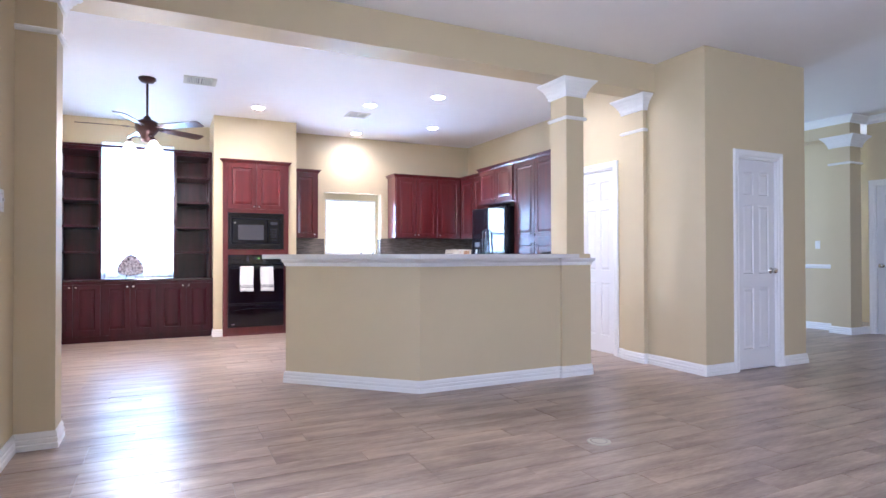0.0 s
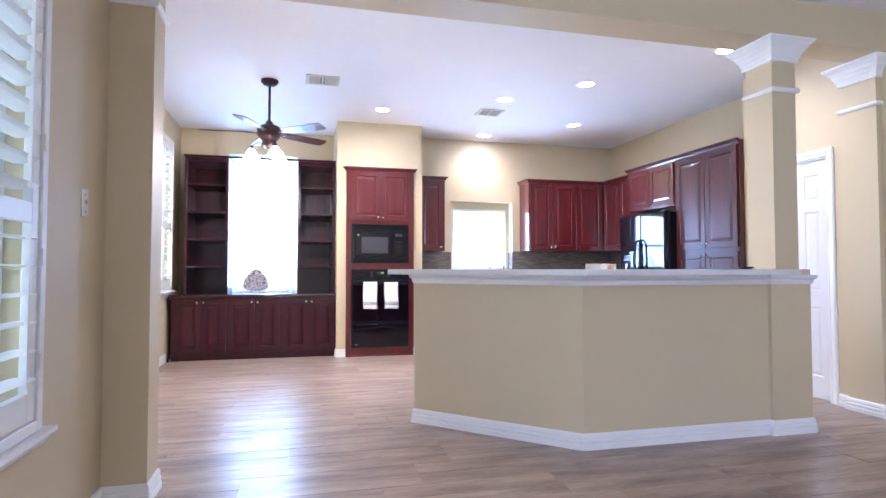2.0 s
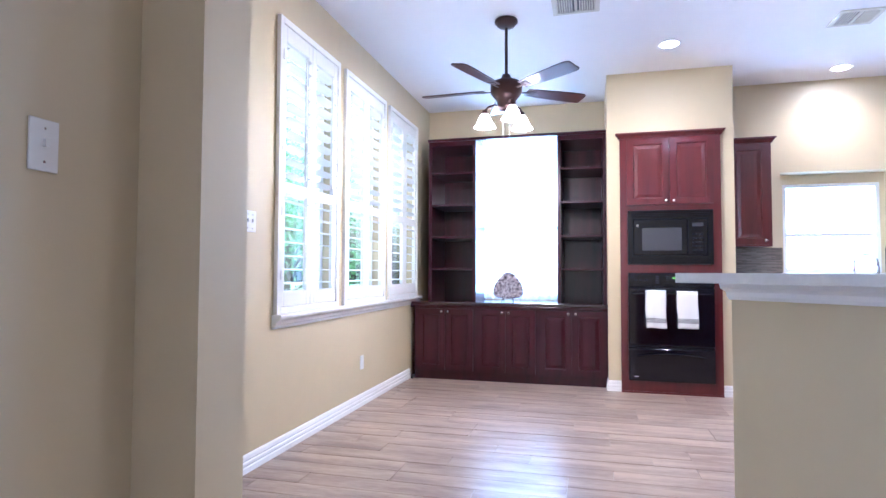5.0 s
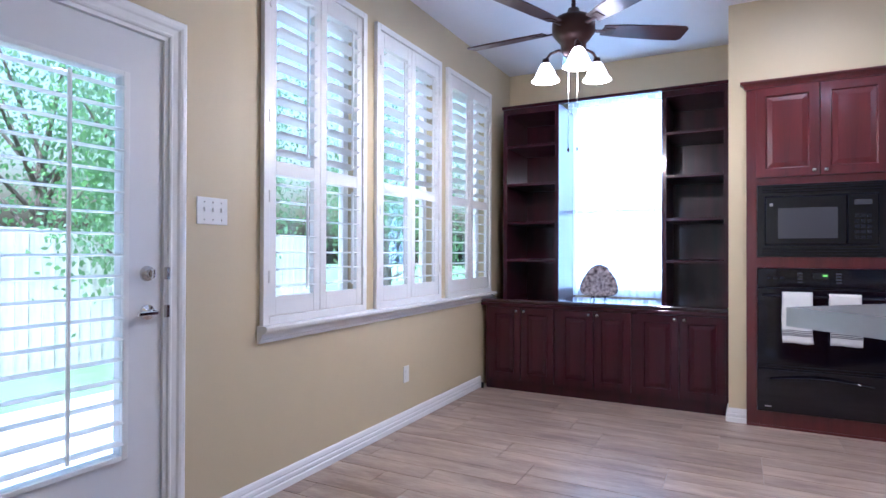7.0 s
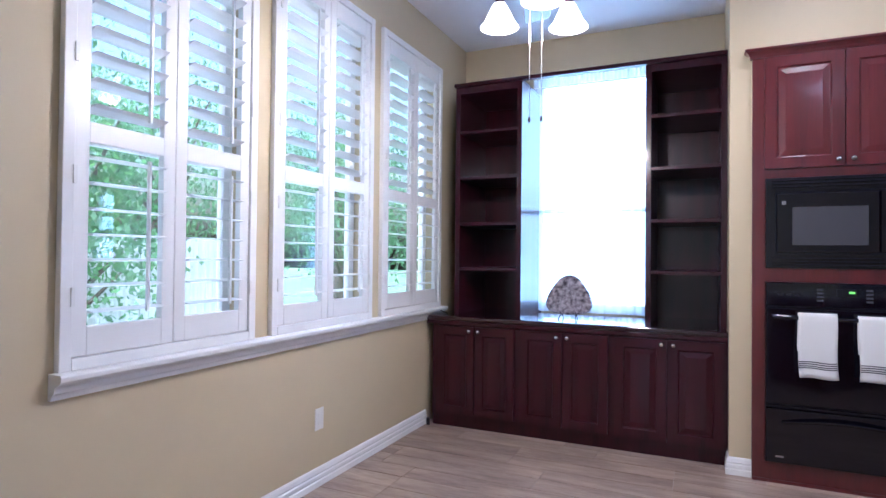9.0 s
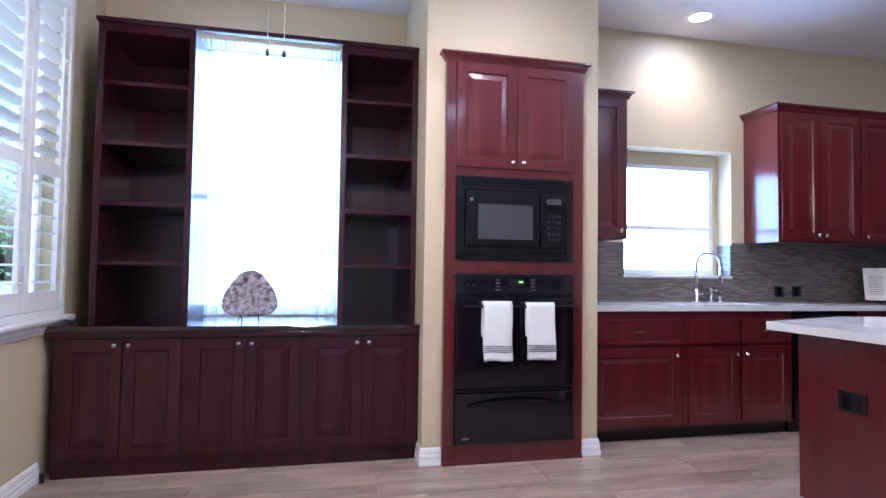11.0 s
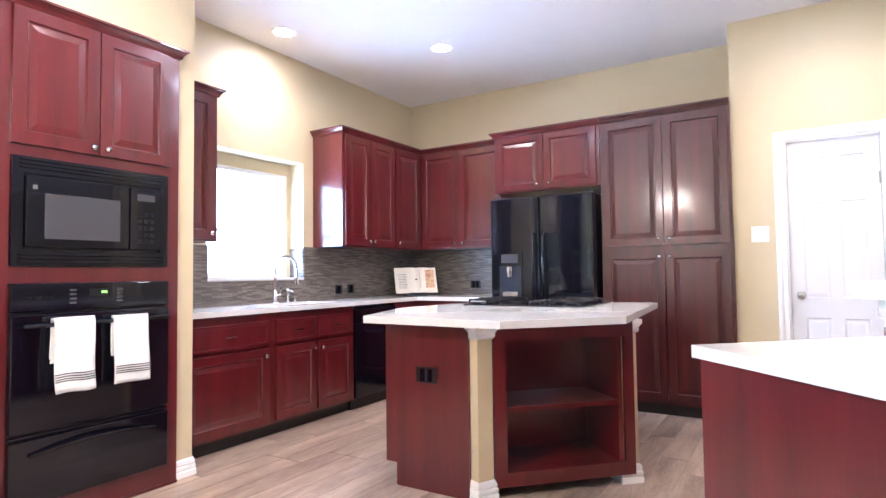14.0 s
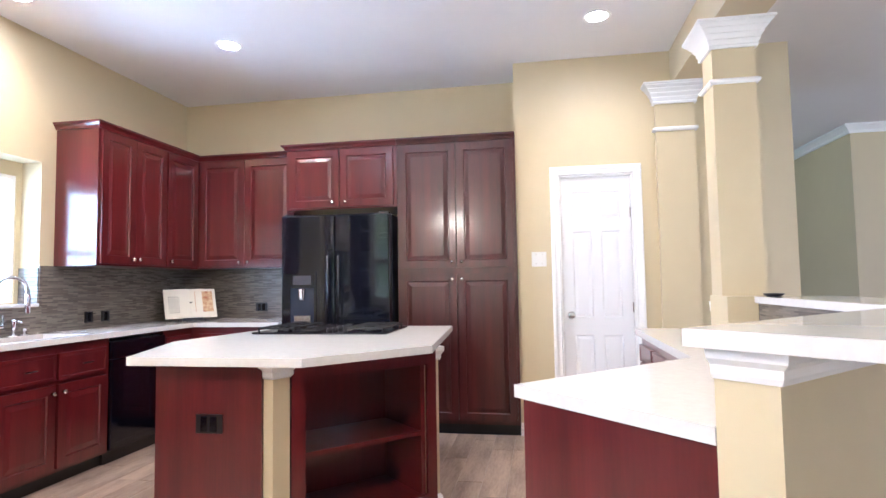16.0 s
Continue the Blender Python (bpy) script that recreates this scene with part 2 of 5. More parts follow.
def sweep(bm, pts, prof, closed=False):
    """Carries a profile of (outward, z) along a plan line; outward is to the right of the way."""
    pts = [Vector((*p, 0)) if len(p) == 2 else Vector(p) for p in pts]
    n = len(pts)
    rings = []
    for i, p in enumerate(pts):
        before = (p - pts[i - 1]).normalized() if (i or closed) else None
        after = (pts[(i + 1) % n] - p).normalized() if (i < n - 1 or closed) else None
        before, after = before or after, after or before
        na, nb = Vector((before.y, -before.x, 0)), Vector((after.y, -after.x, 0))
        mit = (na + nb).normalized()
        mit = mit / max(0.3, mit.dot(na))
        rings.append([bm.verts.new(p + mit * d + Vector((0, 0, z))) for d, z in prof])
    for i in range(n if closed else n - 1):
        a, b2 = rings[i], rings[(i + 1) % n]
        for k in range(len(prof)):
            l = (k + 1) % len(prof)
            bm.faces.new((a[k], b2[k], b2[l], a[l]))
    if not closed:
        bm.faces.new(rings[0][::-1]), bm.faces.new(rings[-1])
    return bm


def tube(bm, pts, r, seg=12):
    """One continuous pipe along the points."""
    pts = [Vector(p) for p in pts]
    side, rings = None, []
    for i, p in enumerate(pts):
        way = (pts[min(i + 1, len(pts) - 1)] - pts[max(i - 1, 0)]).normalized()
        if side is None:
            side = way.orthogonal().normalized()
        side = (side - way * side.dot(way)).normalized()
        up = way.cross(side)
        rings.append([bm.verts.new(p + (side * math.cos(2 * math.pi * k / seg) + up * math.sin(2 * math.pi * k / seg)) * r) for k in range(seg)])
    for a, b2 in zip(rings, rings[1:]):
        for k in range(seg):
            bm.faces.new((a[k], a[(k + 1) % seg], b2[(k + 1) % seg], b2[k]))
    bm.faces.new(rings[0][::-1]), bm.faces.new(rings[-1])
    return bm


def prism(bm, pts, z0, z1):
    lo, hi = [bm.verts.new((x, y, z0)) for x, y in pts], [bm.verts.new((x, y, z1)) for x, y in pts]
    n = len(pts)
    for i in range(n):
        j = (i + 1) % n
        bm.faces.new((lo[i], lo[j], hi[j], hi[i]))
    bm.faces.new(lo[::-1]), bm.faces.new(hi)
    return bm


def rect(x0, x1, y0, y1):
    return [(x0, y0), (x1, y0), (x1, y1), (x0, y1)]


def part(name, bm, material, parent=None, label="", kind="", smooth=False, m=None):
    bmesh.ops.recalc_face_normals(bm, faces=bm.faces)
    me = bpy.data.meshes.new(name)
    bm.to_mesh(me)
    bm.free()
    me.materials.append(material)
    if smooth:
        me.shade_smooth()
    ob = new(name, me)
    if m is not None:
        ob.matrix_basis = m
    ob.parent = parent
    return tagged(ob, label=label, kind=kind)


def thing(name, label, category, m=None, group=""):
    ob = new(name)
    ob.empty_display_size = 0.1
    ob.matrix_basis = m or Matrix()
    return tagged(ob, label, category, group)


def raised(bm, x0, x1, z0, z1, y, deep=0.008, lip=0.012, slope=0.03):
    """A raised panel set in a frame: a sunk groove and a field that rises again. Faces -y."""
    rings = []
    for inset, d in ((0, 0), (lip * 0.5, deep), (lip, deep), (lip + slope, 0.0015)):
        rings.append([bm.verts.new((x, y + d, z)) for x, z in ((x0 + inset, z0 + inset), (x1 - inset, z0 + inset), (x1 - inset, z1 - inset), (x0 + inset, z1 - inset))])
    for a, b2 in zip(rings, rings[1:]):
        for i in range(4):
            j = (i + 1) % 4
            bm.faces.new((a[i], a[j], b2[j], b2[i]))
    bm.faces.new(rings[-1])


def panelled(w, h, t, panels, deep=0.008, lip=0.012, slope=0.03):
    """A door leaf from x 0 to w, z 0 to h, its front at y = -t, with raised panels."""
    bm = bmesh.new()
    xs = sorted({0, w, *[p[0] for p in panels], *[p[1] for p in panels]})
    zs = sorted({0, h, *[p[2] for p in panels], *[p[3] for p in panels]})
    for xa, xb in zip(xs, xs[1:]):
        for za, zb in zip(zs, zs[1:]):
            cx, cz = (xa + xb) / 2, (za + zb) / 2
            if not any(p[0] < cx < p[1] and p[2] < cz < p[3] for p in panels):
                bx(bm, xa, xb, -t, 0, za, zb)
    bmesh.ops.remove_doubles(bm, verts=bm.verts, dist=0.0003)
    return bm


def panel_door(name, w, h, t, panels, material, parent, m, label="", deep=0.008, lip=0.012, slope=0.03):
    """The frame of a panelled leaf with each raised panel as a part of it."""
    d = part(name, panelled(w, h, t, panels), material, parent, label, m=m)
    for p in panels:
        bm = bmesh.new()
        raised(bm, p[0] + 0.0004, p[1] - 0.0004, p[2] + 0.0004, p[3] - 0.0004, -t + 0.0008, deep, lip, slope)
        part("panel", bm, material, d)
    return d


def knob(parent, x, y, z, material=NICKEL, r=0.015):
    bm = lathe(bmesh.new(), [(0.0001, 0), (r * 0.5, 0), (r * 0.4, 0.012), (r, 0.018), (r, 0.024), (r * 0.6, 0.03), (0.0001, 0.031)], seg=12, m=Matrix.Rotation(radians(90), 3, "X"))
    return part("knob", bm, material, parent, "small round brushed nickel knob", smooth=True, m=Matrix.Translation((x, y, z)))


def pull(parent, x, y, z, w=0.09):
    bm = bmesh.new()
    bx(bm, x - w / 2, x + w / 2, y - 0.028, y - 0.020, z - 0.005, z + 0.005, 0.002)
    bx(bm, x - w / 2 + 0.006, x - w / 2 + 0.014, y - 0.02, y, z - 0.004, z + 0.004)
    bx(bm, x + w / 2 - 0.014, x + w / 2 - 0.006, y - 0.02, y, z - 0.004, z + 0.004)
    return part("handle", bm, CHROME, parent, "short brushed nickel bar handle")


def cab_door(parent, x0, x1, z0, z1, wood, y=0.0, knobs=None, st=0.058):
    w, h = x1 - x0, z1 - z0
    d = panel_door("door", w, h, 0.02, [(st, w - st, st, h - st)], wood, parent, Matrix.Translation((x0, y, z0)))
    if knobs:
        kx, kz = knobs
        knob(d, kx - x0, -0.02, kz - z0)
    return d


def crown_prof(z, out=0.045, high=0.06):
    return [(0, z), (0.012, z), (0.018, z + high * 0.35), (out * 0.8, z + high * 0.7), (out, z + high * 0.75), (out, z + high), (0, z + high)]


BASEPROF = [(0, 0), (0.018, 0), (0.018, 0.030), (0.012, 0.036), (0.016, 0.044), (0.016, 0.058), (0.010, 0.065), (0.013, 0.072), (0.010, 0.090), (0.004, 0.100), (0, 0.100)]
CAPPROF = [(0, 0), (0.016, 0.0), (0.020, 0.014), (0.014, 0.020), (0.022, 0.030), (0.030, 0.046), (0.026, 0.051), (0.036, 0.064), (0.046, 0.078), (0.042, 0.083),
           (0.054, 0.096), (0.066, 0.108), (0.062, 0.113), (0.078, 0.124), (0.088, 0.132), (0.084, 0.137), (0.095, 0.142), (0.095, 0.155), (0, 0.155)]
RINGPROF = [(0, 0), (0.014, 0), (0.022, 0.01), (0.022, 0.022), (0.01, 0.032), (0, 0.032)]
HC = 3.028

# ---- shell ----


def shell(name, bm, material=PAINT, label="", category="wall"):
    return tagged(part(name, bm, material, None, kind="structure"), label, category)


def wall_x(name, x, thick, y0, y1, holes=(), z1=HC, label="smooth beige painted drywall"):
    """A wall in the plane x, from x to x + thick, with holes (y0, y1, z0, z1)."""
    bm = bmesh.new()
    ys = sorted({y0, y1, *[v for h in holes for v in h[:2]]})
    zs = sorted({0, z1, *[v for h in holes for v in h[2:]]})
    for a, b2 in zip(ys, ys[1:]):
        for c, d in zip(zs, zs[1:]):
            if not any(h[0] < (a + b2) / 2 < h[1] and h[2] < (c + d) / 2 < h[3] for h in holes):
                bx(bm, x, x + thick, a, b2, c, d)
    bmesh.ops.remove_doubles(bm, verts=bm.verts, dist=0.0005)
    return shell(name, bm, label=label)


def wall_y(name, y, thick, x0, x1, holes=(), z1=HC, label="smooth beige painted drywall"):
    bm = bmesh.new()
    xs = sorted({x0, x1, *[v for h in holes for v in h[:2]]})
    zs = sorted({0, z1, *[v for h in holes for v in h[2:]]})
    for a, b2 in zip(xs, xs[1:]):
        for c, d in zip(zs, zs[1:]):
            if not any(h[0] < (a + b2) / 2 < h[1] and h[2] < (c + d) / 2 < h[3] for h in holes):
                bx(bm, a, b2, y, y + thick, c, d)
    bmesh.ops.remove_doubles(bm, verts=bm.verts, dist=0.0005)
    return shell(name, bm, label=label)


WX, NX, NK, EK, DX = -1.14, 9.08, 8.88, 5.19, 4.735
WINW = [(5.69, 6.48), (6.67, 7.49), (7.68, 8.50)]
wall_x("wall_west", WX - 0.16, 0.16, 4.06, 9.24, [(4.25, 5.14, 0, 2.10)] + [(a, b2, 0.895, 2.67) for a, b2 in WINW])
wall_y("wall_north", NX, 0.16, WX, 0.89, [(-0.50, 0.40, 0.84, 2.70)])
wall_y("wall_north_kitchen", NK, 0.16, 0.89, EK + 0.16, [(2.565, 3.53, 1.10, 2.12)])
wall_y("wall_north_recess", NK + 0.16, 0.10, 2.5, 3.7, [(2.63, 3.49, 1.13, 2.02)])
shell("window_stool", box(2.565, 3.53, NK - 0.012, NK + 0.16, 1.10, 1.122, bevel=0.004), QUARTZ, "white stone shelf under the kitchen window", "window sill")
wall_x("wall_east_kitchen", EK, 0.16, 5.60, NK)
shell("wall_pantry_side", bx(bmesh.new(), DX, EK + 0.16, 5.48, 5.60, 0, HC), label="beige painted return wall beside the tall cabinets")
wall_x("wall_closet", DX, 0.12, 3.625, 5.48, [(4.685, 5.255, 0, 2.07)])
wall_y("wall_coat_closet", 3.505, 0.12, DX, 6.20, [(5.18, 5.76, 0, 2.04)])
wall_x("wall_closet_east", 6.08, 0.12, 3.65, 8.0)
shell("wall_closet_back", box(5.6, 5.7, 3.65, 5.48, 0, HC))
# stub between the living room and the breakfast corner, with its moulded cap
SX0, SX1, SY0, SY1 = WX - 0.16, -0.27, 3.85, 4.06
shell("wall_stub", box(SX0, SX1, SY0, SY1, 0, HC), label="beige wall end that carries the beam")
# unseen openings cut for the fill lamps; only the hole at 2.25 is window_4
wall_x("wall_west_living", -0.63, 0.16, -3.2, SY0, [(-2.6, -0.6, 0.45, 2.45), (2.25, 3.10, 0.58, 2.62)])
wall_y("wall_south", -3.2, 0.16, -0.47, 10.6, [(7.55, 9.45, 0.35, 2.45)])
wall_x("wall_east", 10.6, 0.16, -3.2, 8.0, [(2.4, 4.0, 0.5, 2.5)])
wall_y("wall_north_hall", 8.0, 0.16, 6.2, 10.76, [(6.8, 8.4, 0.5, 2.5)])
BY0, BY1, BZ = 4.09, 4.37, 2.745
shell("beam", box(SX1 - 0.25, DX, BY0, BY1, BZ, HC), label="beige boxed beam over the bar columns", category="beam")
# far rooms
shell("wall_hall_block", box(7.50, 9.158, -3.0, 1.75, 0, HC), label="beige hall wall with a crown moulding")
wall_x("wall_entry", 9.16, 0.12, 1.75, 4.45, [(3.55, 4.36, 0, 2.07)])
wall_x("wall_niche", 9.02, 0.12, 4.72, 8.0, label="pale wall with a chair rail")
shell("column_far", box(8.76, 9.02, 4.46, 4.72, 0, HC), label="square beige column in the far hall", category="column")
shell("beam_far", box(8.76, 9.02, 4.72, 8.0, 2.755, HC), label="beige header in the far hall", category="beam")
shell("trim_far_crown", sweep(bmesh.new(), [(8.76, 8.0), (8.76, 4.46), (9.16, 4.46), (9.16, 1.9)], [(d, HC - 0.10 + z * 1.0) for d, z in [(0, 0), (0.02, 0), (0.03, 0.03), (0.07, 0.07), (0.09, 0.08), (0.09, 0.10), (0, 0.10)]]), WHITE, "white crown moulding", "moulding")
shell("trim_hall_crown", sweep(bmesh.new(), [(7.50, -2.9), (7.50, 1.75), (9.158, 1.75)][::-1], [(d, HC - 0.10 + z) for d, z in [(0, 0), (0.02, 0), (0.03, 0.03), (0.07, 0.07), (0.09, 0.08), (0.09, 0.10), (0, 0.10)]]), WHITE, "white crown moulding", "moulding")
shell("trim_far_cap", sweep(bmesh.new(), rect(8.76, 9.02, 4.46, 4.72), [(d, 2.60 + z) for d, z in CAPPROF], True), WHITE, "white moulded column cap", "moulding")
shell("trim_far_ring", sweep(bmesh.new(), rect(8.76, 9.02, 4.46, 4.72), [(d, 2.36 + z) for d, z in RINGPROF], True), WHITE, "thin white neck ring", "moulding")
shell("trim_chair_rail", sweep(bmesh.new(), [(9.02, 8.0), (9.02, 4.72)], [(0, 0.90), (0.02, 0.90), (0.03, 0.93), (0.015, 0.96), (0, 0.96)]), WHITE, "white chair rail", "moulding")
shell("ceiling", box(-1.3, 10.8, -3.3, 9.3, HC, HC + 0.12), CEIL, "smooth white ceiling", "ceiling")


def baseboard(pts, name="baseboard"):
    shell(name, sweep(bmesh.new(), pts, BASEPROF), WHITE, "white stepped baseboard", "baseboard")


baseboard([(WX, 5.215), (WX, 8.34)])
baseboard([(-0.47, -3.0), (-0.47, SY0), (SX1, SY0), (SX1, SY1), (WX, SY1), (WX, 4.17)])
baseboard([(0.885, 8.34), (0.885, 8.22), (1.0, 8.22)])
baseboard([(1.88, 8.22), (2.0, 8.22), (2.0, 8.45)])
baseboard([(EK, 5.60), (DX, 5.60), (DX, 5.33)][1:])
baseboard([(DX, 4.61), (DX, 4.50), (4.69, 4.50), (4.69, 4.21), (DX, 4.21), (DX, 3.505), (5.105, 3.505)])
baseboard([(5.835, 3.505), (6.20, 3.505), (6.20, 8.0)])
baseboard([(9.02, 8.0), (9.02, 4.72), (8.76, 4.72), (8.76, 4.46), (9.16, 4.46), (9.16, 4.435)])
baseboard([(9.158, 1.75), (7.50, 1.75), (7.50, -3.0)])

# bar wall with its two runs and the pilaster
A, B, C = Vector((1.25, 4.973)), Vector((2.14, 4.08)), Vector((3.53, 4.08))
T = 0.128
u = (B - A).normalized()
nrm = Vector((-u.y, u.x))


def off(p, q, d):
    """Where the bar's two runs, each moved inward by d, meet."""
    p0 = A + nrm * d
    t = (B.y + d - p0.y) / u.y
    return p0 + u * t


Bi = off(A, B, T)
shell("wall_bar", prism(bmesh.new(), [tuple(A), tuple(B), tuple(C), (C.x, C.y + T), tuple(Bi), tuple(A + nrm * T)], 0, 1.08), label="beige half-height bar wall with an angled corner")
shell("column_bar_base", box(3.53, 3.86, 4.05, 4.38, 0, 1.118), label="beige pilaster under the bar column", category="column")
shell("column_bar", box(3.65, 3.85, 4.13, 4.37, 1.117, BZ), label="square beige column on the bar", category="column")
shell("column_wall", box(4.69, DX, 4.21, 4.50, 0, BZ), label="square beige pilaster on the wall", category="column")
E0 = A + nrm * T
baseboard([tuple(E0), tuple(A), tuple(B), (3.53, 4.08), (3.53, 4.05), (3.86, 4.05), (3.86, 4.38)])
shell("trim_bar_cap", sweep(bmesh.new(), [tuple(E0), tuple(A), tuple(B), (3.53, 4.08), (3.53, 4.05), (3.86, 4.05), (3.86, 4.38)],
      [(0, 1.015), (0.006, 1.015), (0.012, 1.028), (0.014, 1.045), (0.028, 1.058), (0.032, 1.08), (0, 1.08)]), WHITE, "white stepped moulding under the bar top", "moulding")
for r, cz in ((rect(3.65, 3.85, 4.13, 4.37), 2.59), (rect(4.69, DX - 0.001, 4.21, 4.50), 2.59)):
    shell("trim_column_cap", sweep(bmesh.new(), r, [(d, cz + z) for d, z in CAPPROF], True), WHITE, "white stepped column cap", "moulding")
    shell("trim_column_ring", sweep(bmesh.new(), r, [(d, 2.375 + z) for d, z in RINGPROF], True), WHITE, "thin white neck ring", "moulding")
stub_line = [(-0.47, SY0), (SX1, SY0), (SX1, SY1), (WX, SY1)]
shell("trim_stub_ring", sweep(bmesh.new(), stub_line, [(d, 2.40 + z) for d, z in RINGPROF]), WHITE, "thin white neck ring", "moulding")
shell("trim_stub_cap", sweep(bmesh.new(), stub_line, [(d, 2.59 + z) for d, z in CAPPROF]), WHITE, "white stepped cap on the wall end", "moulding")

# tower enclosure
shell("wall_tower", bx(bx(box(0.885, 1.0, 8.22, 9.08, 0, HC), 1.88, 2.0, 8.22, 9.0, 0, HC), 1.0, 1.88, 8.22, 9.0, 2.44, HC), label="beige drywall surround of the oven cabinet")

# ---- doors ----


def casing(name, w, h, m, cw=0.07, t=0.018, parent=None, label="white moulded door casing"):
    """Round an opening from x 0 to w and up to h, on the face y = 0, towards -y."""
    prof = [(0, 0), (0.003, -t * 0.55), (cw * 0.12, -t * 0.72), (cw * 0.22, -t * 0.5), (cw * 0.48, -t * 0.66), (cw * 0.58, -t * 1.0), (cw * 0.72, -t * 1.15), (cw * 0.9, -t * 1.1), (cw, -t * 0.8), (cw, 0)]
    bm = bmesh.new()
    path = [(0, 0, 1), (0, h, 1), (w, h, 1), (w, 0, 1)]
    rings = []
    for k, (x, z, _) in enumerate(path):
        ring = []
        for d, y in prof:
            dx = -d if x == 0 else d
            dz = d if z == h else 0
            ring.append(bm.verts.new((x + dx, y, z + dz)))
        rings.append(ring)
    for a, b2 in zip(rings, rings[1:]):
        for i in range(len(prof)):
            j = (i + 1) % len(prof)
            bm.faces.new((a[i], a[j], b2[j], b2[i]))
    bm.faces.new(rings[0]), bm.faces.new(rings[-1][::-1])
    ob = part(name, bm, WHITE, parent, label, m=m)
    return ob


def six_panel_door(name, w, h, m, knob_left, depth=0.12):
    root = thing(name, "closed white six-panel interior door with a nickel knob", "door", m)
    tagged(root, kind="structure")
    c = casing("casing", w, h, Matrix(), parent=root)
    part("jamb", bx(bx(box(0, 0.012, 0, depth, 0, h - 0.012), w - 0.012, w, 0, depth, 0, h - 0.012), 0, w, 0, depth, h - 0.012, h), WHITE, root, "white door jamb")
    iw, ih = w - 0.03, h - 0.022
    s, mid = 0.085, 0.075
    pw = (iw - 2 * s - mid) / 2
    rows = [(0.19, 0.19 + ih * 0.29), (0.19 + ih * 0.29 + 0.14, ih - 0.12 - 0.22 - 0.10), (ih - 0.12 - 0.22, ih - 0.12)]
    panels = [(x, x + pw, a, b2) for a, b2 in rows for x in (s, s + pw + mid)]
    leaf = panel_door("leaf", iw, ih, 0.035, panels, DOORWHITE, root, Matrix.Translation((0.015, 0.06, 0.008)), "", 0.007, 0.014, 0.02)
    kx = 0.06 if knob_left else iw - 0.06
    kb = lathe(bmesh.new(), [(0.0001, 0), (0.03, 0), (0.03, 0.006), (0.012, 0.01), (0.012, 0.03), (0.026, 0.04), (0.028, 0.052), (0.02, 0.062), (0.0001, 0.064)], seg=16, m=Matrix.Rotation(radians(90), 3, "X"))
    part("door_knob", kb, NICKEL, leaf, "round satin nickel door knob", smooth=True, m=Matrix.Translation((kx, -0.035, 0.94)))
    hx = iw - 0.004 if knob_left else 0.004
    for z in (0.25, 1.0, 1.75):
        part("hinge", cyl(bmesh.new(), (hx, -0.040, z - 0.04), (hx, -0.040, z + 0.04), 0.006, seg=8), NICKEL, leaf, "small nickel hinge")
    return root


EAST = Matrix.Rotation(radians(-90), 4, "Z")
six_panel_door("door_1", 0.57, 2.07, Matrix.Translation((DX, 5.255, 0)) @ EAST, True)
six_panel_door("door_2", 0.58, 2.04, Matrix.Translation((5.18, 3.505, 0)), False)
six_panel_door("door_3", 0.81, 2.07, Matrix.Translation((9.16, 4.36, 0)) @ EAST, True)

WESTM = Matrix.Rotation(radians(90), 4, "Z")


def louvres(parent, x0, x1, z0, z1, tilt, y=0.0, pitch=0.083, wide=0.086, rod=0.5, chord=0.009):
    """Real tilted slats between two stiles, each one a part, with the tilt rod."""
    n = max(1, int((z1 - z0) / pitch))
    step = (z1 - z0) / n
    bm0 = bmesh.new()
    sec = [(-wide / 2, 0), (-wide / 4, chord / 2), (wide / 4, chord / 2), (wide / 2, 0), (wide / 4, -chord / 2), (-wide / 4, -chord / 2)]
    a = radians(tilt)
    l = [bm0.verts.new((x0, s * math.cos(a) - t * math.sin(a), s * math.sin(a) + t * math.cos(a))) for s, t in sec]
    r = [bm0.verts.new((x1, s * math.cos(a) - t * math.sin(a), s * math.sin(a) + t * math.cos(a))) for s, t in sec]
    for i in range(6):
        j = (i + 1) % 6
        bm0.faces.new((l[i], l[j], r[j], r[i]))
    bm0.faces.new(l[::-1]), bm0.faces.new(r)
    first = part("slat", bm0, WHITE, parent, m=Matrix.Translation((0, y, z0 + step / 2)))
    for k in range(1, n):
        o = first.copy()
        scene.collection.objects.link(o)
        o.matrix_basis = Matrix.Translation((0, y, z0 + step * (k + 0.5)))
    xr = x0 + (x1 - x0) * rod
    part("tilt_rod", box(xr - 0.005, xr + 0.005, y - 0.048, y - 0.036, z0 + 0.03, z1 - 0.03), WHITE, parent, "thin white tilt rod")


